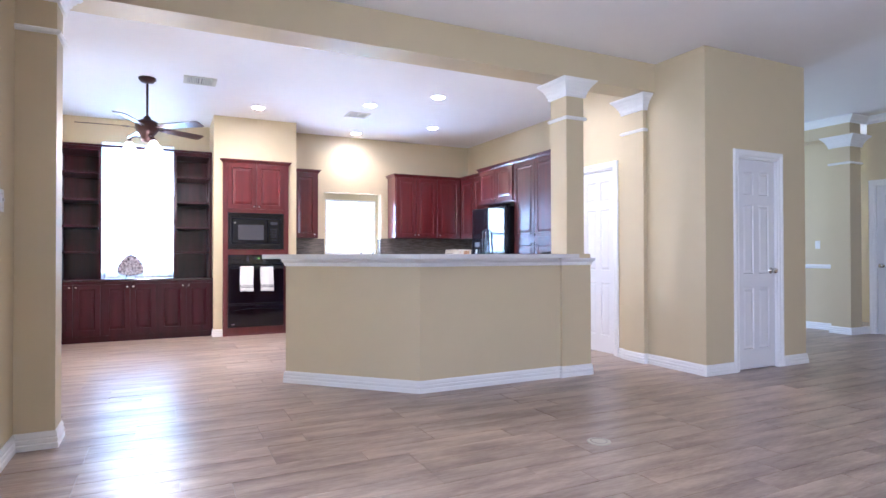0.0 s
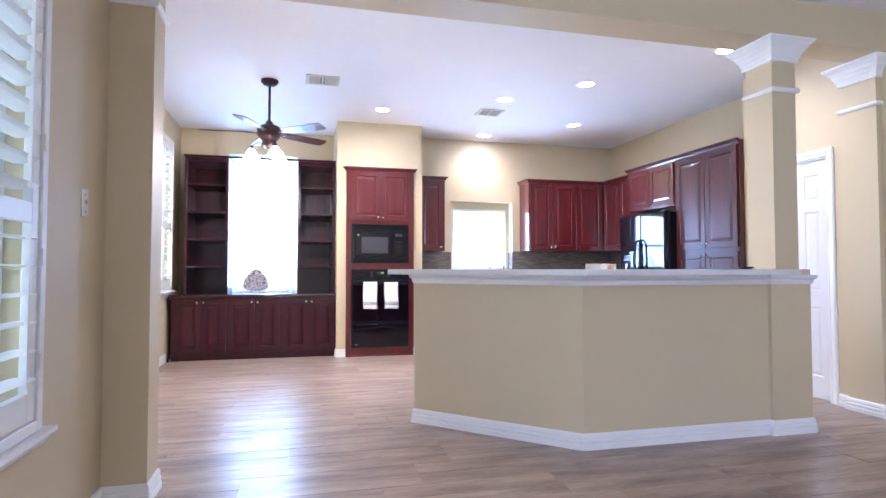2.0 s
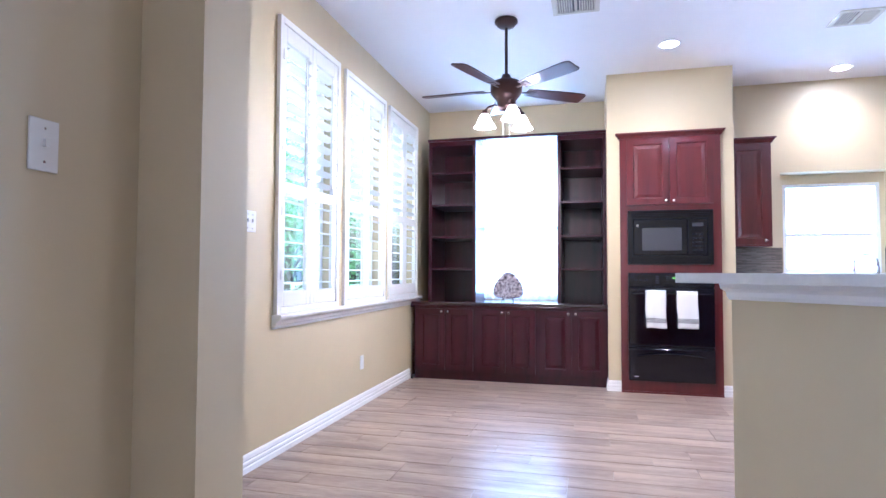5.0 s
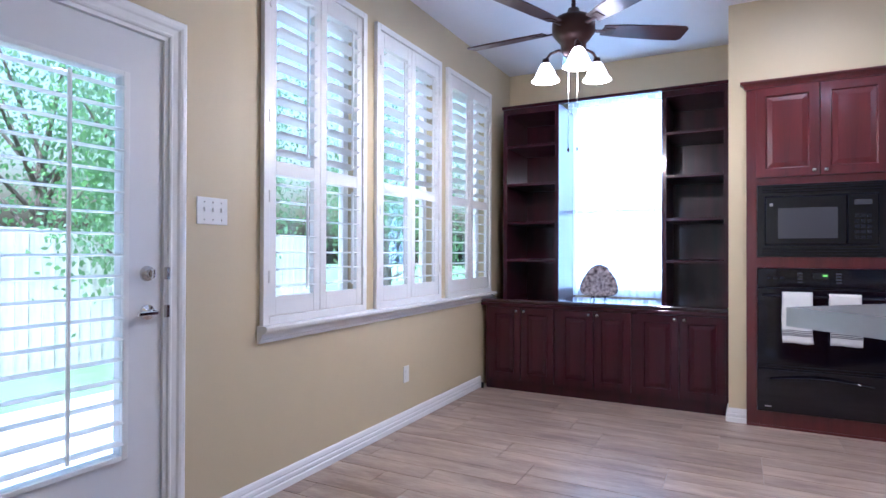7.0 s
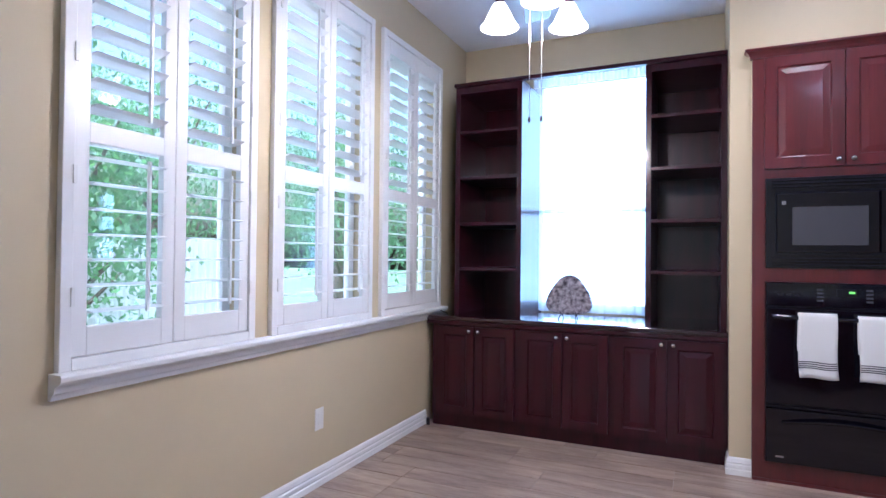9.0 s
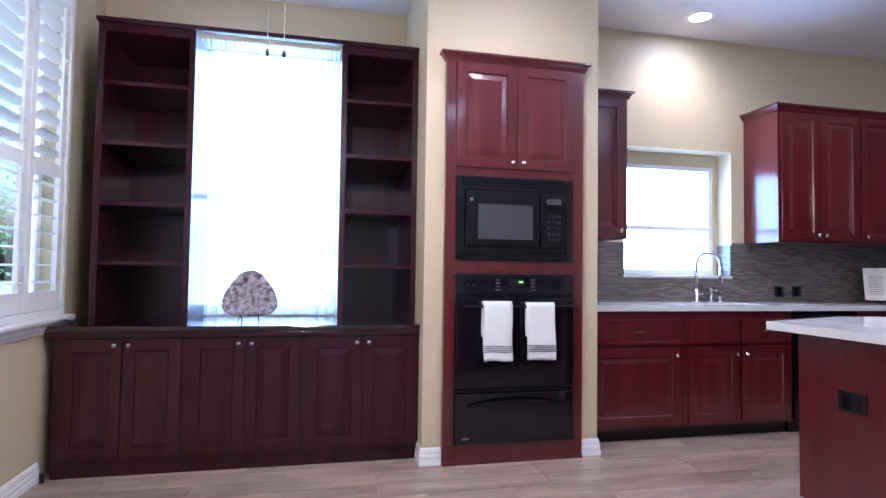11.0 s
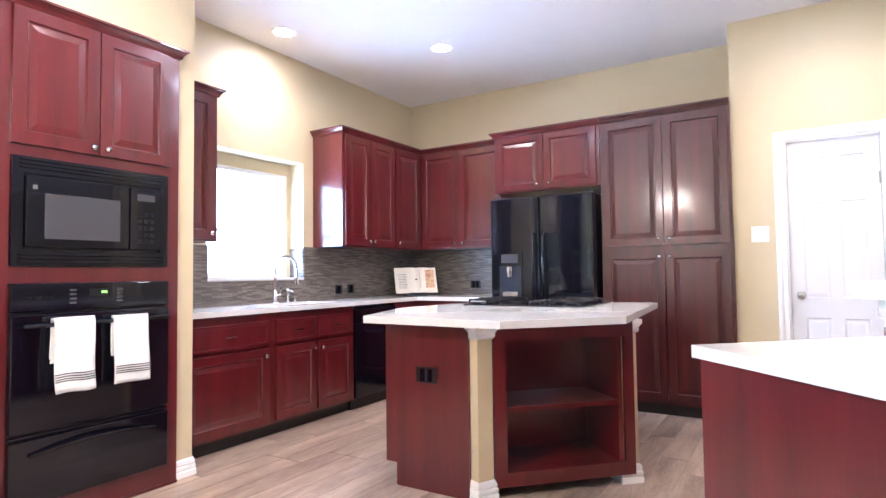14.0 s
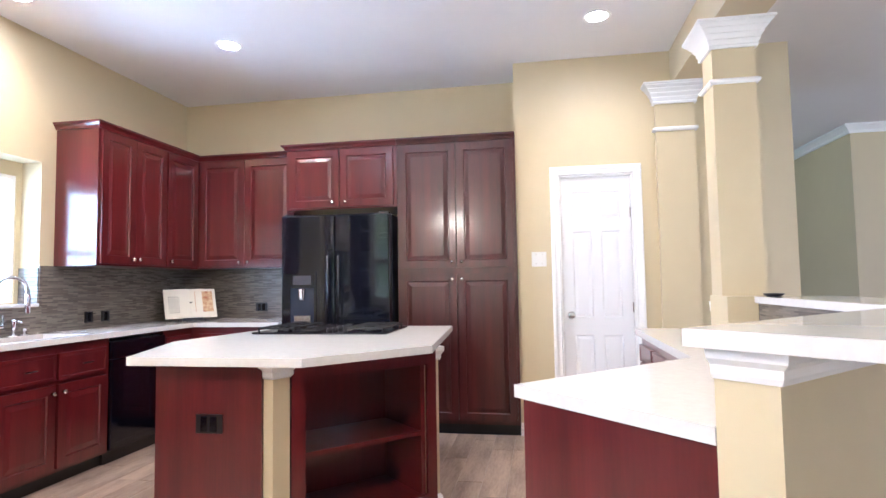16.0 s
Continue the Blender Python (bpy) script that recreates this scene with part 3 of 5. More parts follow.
def shutter_window(name, w, z0, z1, mid, m, label, up=-13):
    """A cased window: outer frame, two shutter leaves with louvres, and the glass behind. Faces -y, x from 0 to w."""
    root = thing(name, label, "window", m)
    tagged(root, kind="structure")
    f = 0.04
    part("window_frame", bx(bx(bx(box(-f, 0, -0.028, 0, z0 - f, z1 + f, bevel=0.003), w, w + f, -0.028, 0, z0 - f, z1 + f, bevel=0.003), 0, w, -0.028, 0, z1, z1 + f, bevel=0.003), 0, w, -0.028, 0, z0 - f, z0, bevel=0.003), WHITE, root, "white window casing")
    part("window_sash", bx(bx(bx(bx(box(0, 0.045, 0.09, 0.13, z0, z1), w - 0.045, w, 0.09, 0.13, z0, z1), 0.045, w - 0.045, 0.09, 0.13, z0, z0 + 0.045), 0.045, w - 0.045, 0.09, 0.13, z1 - 0.045, z1), 0.045, w - 0.045, 0.09, 0.13, mid - 0.02, mid + 0.02), WHITE, root, "white window sash")
    pane = part("pane", box(0.04, w - 0.04, 0.108, 0.112, z0 + 0.04, z1 - 0.04), GLASS, root, "clear window glass")
    pane.visible_shadow = False
    lw = w / 2 - 0.004
    for side in (0, 1):
        leaf = new("shutter")
        leaf.parent = root
        leaf.matrix_basis = Matrix.Translation((0.002 + side * (w / 2), 0, 0))
        st = 0.052
        bm = bmesh.new()
        for a in ((0, st, z0 + 0.003, z1 - 0.003), (lw - st, lw, z0 + 0.003, z1 - 0.003), (st, lw - st, z0 + 0.003, z0 + 0.10), (st, lw - st, z1 - 0.10, z1 - 0.003), (st, lw - st, mid - 0.035, mid + 0.035)):
            bx(bm, a[0], a[1], -0.018, 0.012, a[2], a[3], bevel=0.003)
        part("shutter_frame", bm, WHITE, leaf)
        louvres(leaf, st + 0.002, lw - st - 0.002, z0 + 0.105, mid - 0.04, 2, y=-0.003, rod=0.72)
        louvres(leaf, st + 0.002, lw - st - 0.002, mid + 0.04, z1 - 0.105, up, y=-0.003, rod=0.72)
        for z in (z0 + 0.2, mid - 0.15, mid + 0.25, z1 - 0.2):
            xh = -0.004 if side == 0 else lw + 0.004
            part("hinge", box(xh - 0.006, xh + 0.006, -0.034, -0.02, z - 0.03, z + 0.03), OUTLET, leaf, "small painted hinge")
    return root


for i, (a, b2) in enumerate(WINW):
    shutter_window("window_%d" % (i + 1), b2 - a, 0.895, 2.67, 1.645, Matrix.Translation((WX, a, 0)) @ WESTM, "white plantation shutters, slats open, over a tall window")
shell("window_sill", sweep(bmesh.new(), [(WX, 5.635), (WX, 8.60)], [(0, 0.768), (0.014, 0.768), (0.018, 0.784), (0.030, 0.793), (0.034, 0.812), (0.056, 0.824), (0.064, 0.832), (0.066, 0.846), (0.060, 0.854), (0, 0.854)]), WHITE, "long white moulded window sill", "window sill")
shutter_window("window_4", 0.85, 0.60, 2.60, 1.31, Matrix.Translation((-0.47, 2.25, 0)) @ WESTM, "white plantation shutters, slats open, in the living room")
shell("window_sill_living", sweep(bmesh.new(), [(-0.47, 2.15), (-0.47, 3.20)], [(0, 0.50), (0.015, 0.50), (0.03, 0.53), (0.055, 0.54), (0.055, 0.557), (0, 0.557)]), WHITE, "white moulded window sill", "window sill")

# patio door with a louvred light
pd = thing("door_4", "closed white patio door with a glazed louvred opening and nickel locks", "door", Matrix.Translation((WX, 4.25, 0)) @ WESTM)
tagged(pd, kind="structure")
casing("casing", 0.89, 2.10, Matrix(), cw=0.08, parent=pd)
part("jamb", bx(bx(box(0, 0.015, 0, 0.16, 0, 2.085), 0.875, 0.89, 0, 0.16, 0, 2.085), 0, 0.89, 0, 0.16, 2.085, 2.10), WHITE, pd, "white door jamb")
bm = bmesh.new()
for a in ((0.017, 0.19, 0.01, 2.08), (0.70, 0.873, 0.01, 2.08), (0.19, 0.70, 0.01, 0.44), (0.19, 0.70, 1.89, 2.08)):
    bx(bm, a[0], a[1], 0.012, 0.055, a[2], a[3])
leaf = part("leaf", bm, DOORWHITE, pd)
part("glazing_bead", bx(bx(bx(box(0.165, 0.19, -0.004, 0.012, 0.42, 1.91, bevel=0.003), 0.70, 0.725, -0.004, 0.012, 0.42, 1.91, bevel=0.003), 0.19, 0.70, -0.004, 0.012, 0.42, 0.44, bevel=0.003), 0.19, 0.70, -0.004, 0.012, 1.89, 1.91, bevel=0.003), WHITE, leaf, "white shutter frame on the door")
pane = part("pane", box(0.19, 0.70, 0.046, 0.05, 0.44, 1.89), GLASS, leaf, "clear door glass")
pane.visible_shadow = False
louvres(leaf, 0.192, 0.698, 0.445, 1.885, 3, y=0.012, pitch=0.078, wide=0.062, rod=0.58)
kb = lathe(bmesh.new(), [(0.0001, 0), (0.032, 0), (0.03, 0.008), (0.016, 0.016), (0.016, 0.03), (0.0001, 0.032)], seg=16, m=Matrix.Rotation(radians(90), 3, "X"))
part("deadbolt", bx(kb, -0.006, 0.006, -0.045, -0.03, -0.018, 0.018, 0.003), NICKEL, leaf, "nickel deadbolt turn", m=Matrix.Translation((0.81, 0.012, 1.13)))
kb = lathe(bmesh.new(), [(0.0001, 0), (0.032, 0), (0.03, 0.008), (0.013, 0.014), (0.013, 0.045), (0.0001, 0.046)], seg=16, m=Matrix.Rotation(radians(90), 3, "X"))
part("door_handle", bx(kb, -0.072, 0.012, -0.058, -0.042, -0.009, 0.009, 0.004), CHROME, leaf, "nickel lever handle", m=Matrix.Translation((0.81, 0.012, 0.975)))
for z in (1.13, 0.975):
    part("strike", box(0.876, 0.888, -0.021, -0.003, z - 0.025, z + 0.025), NICKEL, pd, "small nickel strike plate")

# kitchen window and curtained window: frames and glass
for name, x0, x1, y, z0, z1, lab in (("window_5", 2.63, 3.49, NK + 0.17, 1.13, 2.02, "white-framed two-sash kitchen window over the sink"), ("window_6", -0.50, 0.40, NX + 0.06, 0.84, 2.70, "tall white-framed window behind the sheer curtain")):
    w = thing(name, lab, "window", Matrix.Translation((x0, y, 0)))
    tagged(w, kind="structure")
    ww, mz = x1 - x0, z0 + (z1 - z0) * 0.42
    part("window_frame", bx(bx(bx(bx(box(0, 0.035, 0, 0.05, z0, z1), ww - 0.035, ww, 0, 0.05, z0, z1), 0.035, ww - 0.035, 0, 0.05, z0, z0 + 0.035), 0.035, ww - 0.035, 0, 0.05, z1 - 0.035, z1), 0.035, ww - 0.035, -0.005, 0.045, mz - 0.018, mz + 0.018), WHITE, w, "white window frame")
    for a, b2 in ((z0 + 0.035, mz - 0.018), (mz + 0.018, z1 - 0.035)):
        p = part("pane", box(0.035, ww - 0.035, 0.022, 0.026, a, b2), GLASS, w, "clear window glass")
        p.visible_shadow = False
# ---- built-in bookcase ----
BKF = 8.34
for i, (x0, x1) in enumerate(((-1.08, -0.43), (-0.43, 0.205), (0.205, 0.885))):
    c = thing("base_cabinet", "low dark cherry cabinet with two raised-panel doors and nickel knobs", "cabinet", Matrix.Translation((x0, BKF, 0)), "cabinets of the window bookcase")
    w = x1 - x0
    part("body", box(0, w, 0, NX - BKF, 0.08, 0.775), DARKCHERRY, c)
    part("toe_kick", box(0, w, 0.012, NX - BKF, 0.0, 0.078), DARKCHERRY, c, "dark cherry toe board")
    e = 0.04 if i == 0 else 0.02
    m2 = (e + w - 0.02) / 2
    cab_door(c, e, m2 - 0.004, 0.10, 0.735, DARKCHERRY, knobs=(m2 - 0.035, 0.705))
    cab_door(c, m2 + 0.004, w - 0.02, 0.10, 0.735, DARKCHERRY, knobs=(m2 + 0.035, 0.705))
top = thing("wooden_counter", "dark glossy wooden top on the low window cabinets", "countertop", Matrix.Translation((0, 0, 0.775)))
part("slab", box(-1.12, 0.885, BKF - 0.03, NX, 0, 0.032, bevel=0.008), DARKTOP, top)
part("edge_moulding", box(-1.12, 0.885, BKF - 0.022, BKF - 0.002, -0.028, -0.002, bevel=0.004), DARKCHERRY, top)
BY = 8.49
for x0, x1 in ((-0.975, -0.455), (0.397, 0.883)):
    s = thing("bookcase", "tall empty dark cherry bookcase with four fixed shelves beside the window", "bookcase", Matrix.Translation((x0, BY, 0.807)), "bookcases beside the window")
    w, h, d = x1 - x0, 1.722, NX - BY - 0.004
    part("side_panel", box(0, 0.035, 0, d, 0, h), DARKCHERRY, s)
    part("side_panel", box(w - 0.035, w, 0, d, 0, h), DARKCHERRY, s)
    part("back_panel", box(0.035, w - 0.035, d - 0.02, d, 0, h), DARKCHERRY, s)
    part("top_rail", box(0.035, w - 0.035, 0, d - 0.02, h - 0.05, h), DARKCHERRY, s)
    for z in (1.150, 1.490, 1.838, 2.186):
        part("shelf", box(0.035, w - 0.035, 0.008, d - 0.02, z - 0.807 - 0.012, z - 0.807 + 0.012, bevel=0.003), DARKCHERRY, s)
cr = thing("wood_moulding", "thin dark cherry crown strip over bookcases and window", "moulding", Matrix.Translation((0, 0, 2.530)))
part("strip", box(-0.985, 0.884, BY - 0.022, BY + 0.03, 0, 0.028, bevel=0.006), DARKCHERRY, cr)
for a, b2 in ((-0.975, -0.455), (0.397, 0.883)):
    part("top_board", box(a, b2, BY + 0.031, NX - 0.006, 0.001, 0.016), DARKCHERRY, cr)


def drape(w, z0, z1, folds, depth, seed):
    rnd = random.Random(seed)
    bm = bmesh.new()
    n = 160
    ph = [rnd.uniform(0, 6.28) for _ in range(4)]
    rows = []
    for k in range(9):
        v = k / 8
        row = []
        for i in range(n + 1):
            s = i / n
            y = depth * (math.sin(s * folds * 6.28 + ph[0] + v * 0.4) * 0.6 + math.sin(s * folds * 2.3 * 6.28 + ph[1]) * 0.25 * (0.4 + v) + math.sin(s * folds * 0.37 * 6.28 + ph[2] + v) * 0.4)
            row.append(bm.verts.new((s * w, y, z0 + (z1 - z0) * v)))
        rows.append(row)
    for a, b2 in zip(rows, rows[1:]):
        for i in range(n):
            bm.faces.new((a[i], a[i + 1], b2[i + 1], b2[i]))
    return bm


cu = thing("curtain", "sheer white gathered curtain on a rod across the tall window", "curtain", Matrix.Translation((-0.51, 8.99, 0.815)))
part("cloth", drape(0.91, 0.002, 1.79, 13, 0.014, 3), SHEER, cu, smooth=True)
part("heading", drape(0.91, 1.795, 1.865, 30, 0.010, 4), SHEER, cu, "gathered curtain heading", smooth=True)
part("rod", cyl(bmesh.new(), (0.0, 0, 1.792), (0.91, 0, 1.792), 0.006), WHITE, cu, "thin white curtain rod")

g = thing("geode", "polished purple-grey geode slab with a dark rim on a wire stand", "ornament", Matrix.Translation((-0.12, 8.55, 0.807)))
bm = bmesh.new()
outl = []
for i in range(40):
    a = 2 * math.pi * i / 40
    r = 0.138 * (1 + 0.125 * math.cos(3 * (a - math.pi / 2)) + 0.03 * math.sin(a) + 0.014 * math.cos(6 * (a - math.pi / 2)) + 0.008 * math.sin(7 * a))
    outl.append((r * 1.14 * math.cos(a), r * math.sin(a) + 0.152))
for d, s in ((-0.016, 0.94), (-0.008, 1.0), (0.012, 1.0), (0.02, 0.92)):
    outl_ring = [bm.verts.new((x * s, d + (z - 0.02) * 0.12, (z - 0.155) * s + 0.155)) for x, z in outl]
    if d > -0.016:
        for i in range(40):
            j = (i + 1) % 40
            bm.faces.new((prev[i], prev[j], outl_ring[j], outl_ring[i]))
    else:
        bm.faces.new(outl_ring)
    prev = outl_ring
bm.faces.new(prev[::-1])
part("slab", bm, GEODE, g)
bm = bmesh.new()
for s in (-1, 1):
    for p, q in (((s * 0.06, -0.06, 0.002), (s * 0.05, 0.0, 0.04)), ((s * 0.05, 0.0, 0.04), (s * 0.05, 0.07, 0.002)), ((s * 0.05, 0.0, 0.04), (s * 0.055, -0.035, 0.055)), ((s * 0.05, 0.045, 0.02), (s * 0.04, 0.05, 0.15))):
        cyl(bm, p, q, 0.003, seg=8)
cyl(bm, (-0.05, 0.0, 0.04), (0.05, 0.0, 0.04), 0.003, seg=8)
part("stand", bm, IRON, g, "black wire plate stand")

# ---- oven tower ----
t0 = thing("oven_cabinet", "tall cherry cabinet holding the microwave and the wall oven", "cabinet", Matrix.Translation((1.0, 8.185, 0)))
part("face_frame", bx(bx(bx(bx(bx(bx(box(0, 0.065, 0, 0.03, 0.0, 2.40), 0.81, 0.88, 0, 0.03, 0.0, 2.40), 0.065, 0.81, 0, 0.03, 2.375, 2.40), 0.065, 0.81, 0, 0.03, 1.70, 1.755), 0.065, 0.81, 0, 0.03, 1.118, 1.195), 0.065, 0.81, 0, 0.03, 0.0, 0.112), 0.065, 0.81, 0.03, 0.6, 0.0, 0.03), CHERRY, t0)
part("carcass", bx(bx(box(0, 0.02, 0.03, 0.6, 0, 2.40), 0.86, 0.88, 0.03, 0.6, 0, 2.40), 0.02, 0.86, 0.58, 0.6, 0, 2.40), CHERRY, t0)
cab_door(t0, 0.06, 0.436, 1.752, 2.38, CHERRY, knobs=(0.405, 1.785))
cab_door(t0, 0.441, 0.815, 1.752, 2.38, CHERRY, knobs=(0.472, 1.785))
part("crown", sweep(bmesh.new(), [(0, 0.03), (0, 0), (0.88, 0), (0.88, 0.03)], crown_prof(2.385, 0.04, 0.05)), CHERRY, t0)
part("shoe_moulding", box(0, 0.88, -0.012, 0, 0, 0.018, bevel=0.004), CHERRY, t0)

mw = thing("microwave", "black built-in microwave with louvred trim and grey window", "microwave", Matrix.Translation((1.067, 8.175, 1.197)))
part("body", box(0, 0.741, 0.012, 0.42, 0, 0.50), BLACKMATT, mw)
part("trim_frame", bx(bx(bx(box(0, 0.045, -0.004, 0.012, 0.0, 0.50), 0.696, 0.741, -0.004, 0.012, 0, 0.50), 0.045, 0.696, -0.004, 0.012, 0.0, 0.075), 0.045, 0.696, -0.004, 0.012, 0.425, 0.50), BLACK, mw)
for z in (0.012, 0.030, 0.048, 0.445, 0.463, 0.481):
    part("louvre", box(0.03, 0.711, -0.012, -0.004, z, z + 0.009, bevel=0.003), BLACK, mw)
d = part("door", box(0.05, 0.52, -0.02, 0.012, 0.085, 0.415, bevel=0.006), BLACK, mw)
part("window", box(0.125, 0.47, -0.0235, -0.020, 0.125, 0.335, bevel=0.001), SMOKE, d, "speckled grey microwave window")
part("control_panel", box(0.525, 0.69, -0.018, 0.012, 0.085, 0.415, bevel=0.004), BLACK, mw)
for r in range(5):
    for cc in range(3):
        part("button", box(0.563 + cc * 0.033, 0.587 + cc * 0.033, -0.0205, -0.018, 0.12 + r * 0.036, 0.14 + r * 0.036), BLACKMATT, mw)
part("display", box(0.56, 0.655, -0.0205, -0.018, 0.345, 0.38), SMOKE, mw)
part("mark", box(0.075, 0.095, -0.0215, -0.020, 0.35, 0.37), NICKEL, d)

ov = thing("wall_oven", "black built-in wall oven with a tubular handle and warming drawer", "oven", Matrix.Translation((1.067, 8.175, 0.112)))
part("body", box(0, 0.741, 0.012, 0.55, 0.0, 1.004), BLACKMATT, ov)
part("control_panel", box(0, 0.741, -0.015, 0.012, 0.875, 1.004, bevel=0.004), BLACK, ov)
part("clock_display", box(0.33, 0.42, -0.0175, -0.015, 0.935, 0.975), BLACKMATT, ov)
part("clock_digits", box(0.385, 0.412, -0.0195, -0.0175, 0.952, 0.963), GREENLED, ov, "small green lit clock")
for i, kx in enumerate((0.06, 0.10, 0.14)):
    part("button", box(kx, kx + 0.022, -0.017, -0.015, 0.93, 0.945), BLACKMATT, ov)
for r in range(4):
    part("button", box(0.24, 0.27, -0.018, -0.015, 0.905 + r * 0.02, 0.915 + r * 0.02), SMOKE, ov)
    part("button", box(0.46, 0.49, -0.018, -0.015, 0.905 + r * 0.02, 0.915 + r * 0.02), SMOKE, ov)
d = part("door", box(0.0, 0.741, -0.022, 0.012, 0.335, 0.865, bevel=0.006), BLACK, ov)
part("window", box(0.14, 0.60, -0.025, -0.022, 0.46, 0.74, bevel=0.001), BLACK, d, "dark oven window")
bm = cyl(bmesh.new(), (0.03, -0.065, 0.815), (0.711, -0.065, 0.815), 0.011)
bx(bm, 0.035, 0.055, -0.065, -0.02, 0.806, 0.824, 0.003)
bx(bm, 0.686, 0.706, -0.065, -0.02, 0.806, 0.824, 0.003)
part("door_handle", bm, BLACK, d, "glossy black tubular handle")
dr = part("warming_drawer", box(0.0, 0.741, -0.022, 0.012, 0.01, 0.305, bevel=0.006), BLACK, ov)
part("trim_strip", box(0.0, 0.741, -0.012, 0.012, 0.314, 0.322), BLACK, ov, "thin glossy strip")
seg = [(0.08 + 0.58 * i / 12, -0.03 - 0.03 * math.sin(math.pi * i / 12), 0.235 + 0.03 * math.sin(math.pi * i / 12)) for i in range(13)]
part("drawer_handle", tube(bmesh.new(), [(0.08, -0.02, 0.235)] + seg + [(0.66, -0.02, 0.235)], 0.009, 10), BLACK, dr, "glossy black bowed handle")
part("badge", box(0.045, 0.085, -0.024, -0.022, 0.04, 0.05), NICKEL, dr)


def towel(x0, w, z_top, long, seed):
    """A folded tea towel over the oven handle, hanging in front and behind."""
    rnd = random.Random(seed)
    t = thing("tea_towel", "folded white tea towel with charcoal stripes over the oven handle", "towel", Matrix.Translation((x0, 8.11, z_top)), "tea towels on the oven handle")
    r = 0.0165

    def sheet(s0, s1, lift=0.0):
        bm = bmesh.new()
        rows = []
        n = 24
        for k in range(n + 1):
            s = s0 + (s1 - s0) * k / n
            if s < -0.05:
                y, z = r + lift, s + 0.05
            elif s > 0.0:
                y, z = -r - lift, -s
            else:
                a = math.pi * (s + 0.05) / 0.05
                y, z = math.cos(a) * (r + lift), math.sin(a) * (r + lift)
            row = []
            for i in range(13):
                q = i / 12
                hang = max(0, -z) / long
                yy = y + (0.006 * math.sin(q * 9 + seed) * hang + (0.010 * hang if s > 0 else 0)) * (1 if s > 0 else 0.3) * -1
                row.append(bm.verts.new((q * w + 0.006 * math.sin(z * 14 + seed) * hang, yy, z - 0.0165 + 0.003 * math.sin(q * 6.3) * hang)))
            rows.append(row)
        for a, b2 in zip(rows, rows[1:]):
            for i in range(12):
                bm.faces.new((a[i], a[i + 1], b2[i + 1], b2[i]))
        return bm
    body = part("cloth", sheet(-0.22, long), TOWEL, t, smooth=True)
    so = body.modifiers.new("thick", "SOLIDIFY")
    so.thickness, so.offset = 0.008, 1.0
    under = part("inner_fold", sheet(-0.24, long - 0.012, -0.002), TOWEL, t, smooth=True)
    for s in (0.73, 0.765, 0.80, 0.83):
        part("stripe", sheet(long * s, long * s + 0.005, 0.0095), STRIPE, t, "thin charcoal stripe", smooth=True)
    return t


towel(1.214, 0.175, 0.955, 0.325, 1)
towel(1.482, 0.175, 0.955, 0.325, 5)

# ---- kitchen cabinets ----


def upper(name, label, m, w, h, d, splits, knobs_at, wood=CHERRY, crown=True, left=False, right=False, group="upper kitchen cabinets"):
    c = thing(name, label, "cabinet", m, group)
    part("body", box(0, w, 0, d, 0, h), wood, c)
    for (a, b2), kx in zip(splits, knobs_at):
        cab_door(c, a, b2, 0.015, h - 0.05, wood, knobs=(kx, 0.055) if kx is not None else None)
    if crown:
        pts = ([(0, d), (0, 0)] if left else [(0, 0)]) + ([(w, 0), (w, d)] if right else [(w, 0)])
        part("crown", sweep(bmesh.new(), pts, crown_prof(h - 0.04, 0.04, 0.05)), wood, c)
    return c


N = Matrix.Translation
upper("wall_cabinet", "narrow single-door cherry wall cabinet beside the window", N((2.0, 8.53, 1.37)), 0.39, 1.03, 0.35, [(0.02, 0.36)], [0.325], right=True)
upper("wall_cabinet", "cherry wall cabinet with two raised-panel doors over the mosaic", N((3.65, 8.53, 1.385)), 0.745, 1.035, 0.35, [(0.02, 0.365), (0.37, 0.735)], [0.335, 0.40], left=True)
upper("wall_cabinet", "cherry corner wall cabinet with one door over the mosaic", N((4.395, 8.53, 1.385)), 0.795, 1.035, 0.35, [(0.01, 0.43)], [0.045], crown=False)
ec = N((4.86, 8.53, 1.385)) @ EAST
upper("wall_cabinet", "cherry wall cabinet with two raised-panel doors beside the refrigerator", ec, 0.96, 1.035, 0.33, [(0.03, 0.47), (0.475, 0.95)], [0.43, 0.515])
part("crown", sweep(bmesh.new(), [(4.395, 8.53), (4.86, 8.53)], crown_prof(1.385 + 0.995, 0.04, 0.05)), CHERRY, [o for o in bpy.data.objects if o.name.startswith("wall_cabinet") and o.parent is None][2], m=N((-4.395, -8.53, -1.385)))
upper("wall_cabinet", "deep cherry cabinet with two doors above the refrigerator", N((4.68, 7.57, 1.865)) @ EAST, 0.985, 0.56, 0.50, [(0.03, 0.48), (0.49, 0.955)], [0.43, 0.54], left=True)

pn = thing("pantry_cabinet", "full-height dark cherry pantry with four raised-panel doors", "cabinet", N((4.68, 6.583, 0)) @ EAST)
part("body", box(0, 0.985, 0, 0.49, 0.09, 2.425), PANTRYWOOD, pn)
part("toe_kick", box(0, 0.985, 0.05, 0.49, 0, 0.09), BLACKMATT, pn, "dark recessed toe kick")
for a, b2, kx in ((0.02, 0.495, 0.46), (0.505, 0.965, 0.54)):
    cab_door(pn, a, b2, 1.345, 2.37, PANTRYWOOD, knobs=(kx, 1.39))
    cab_door(pn, a, b2, 0.12, 1.295, PANTRYWOOD, knobs=(kx, 1.25))
part("crown", sweep(bmesh.new(), [(0, 0), (0.985, 0)], crown_prof(2.385, 0.04, 0.05)), PANTRYWOOD, pn)


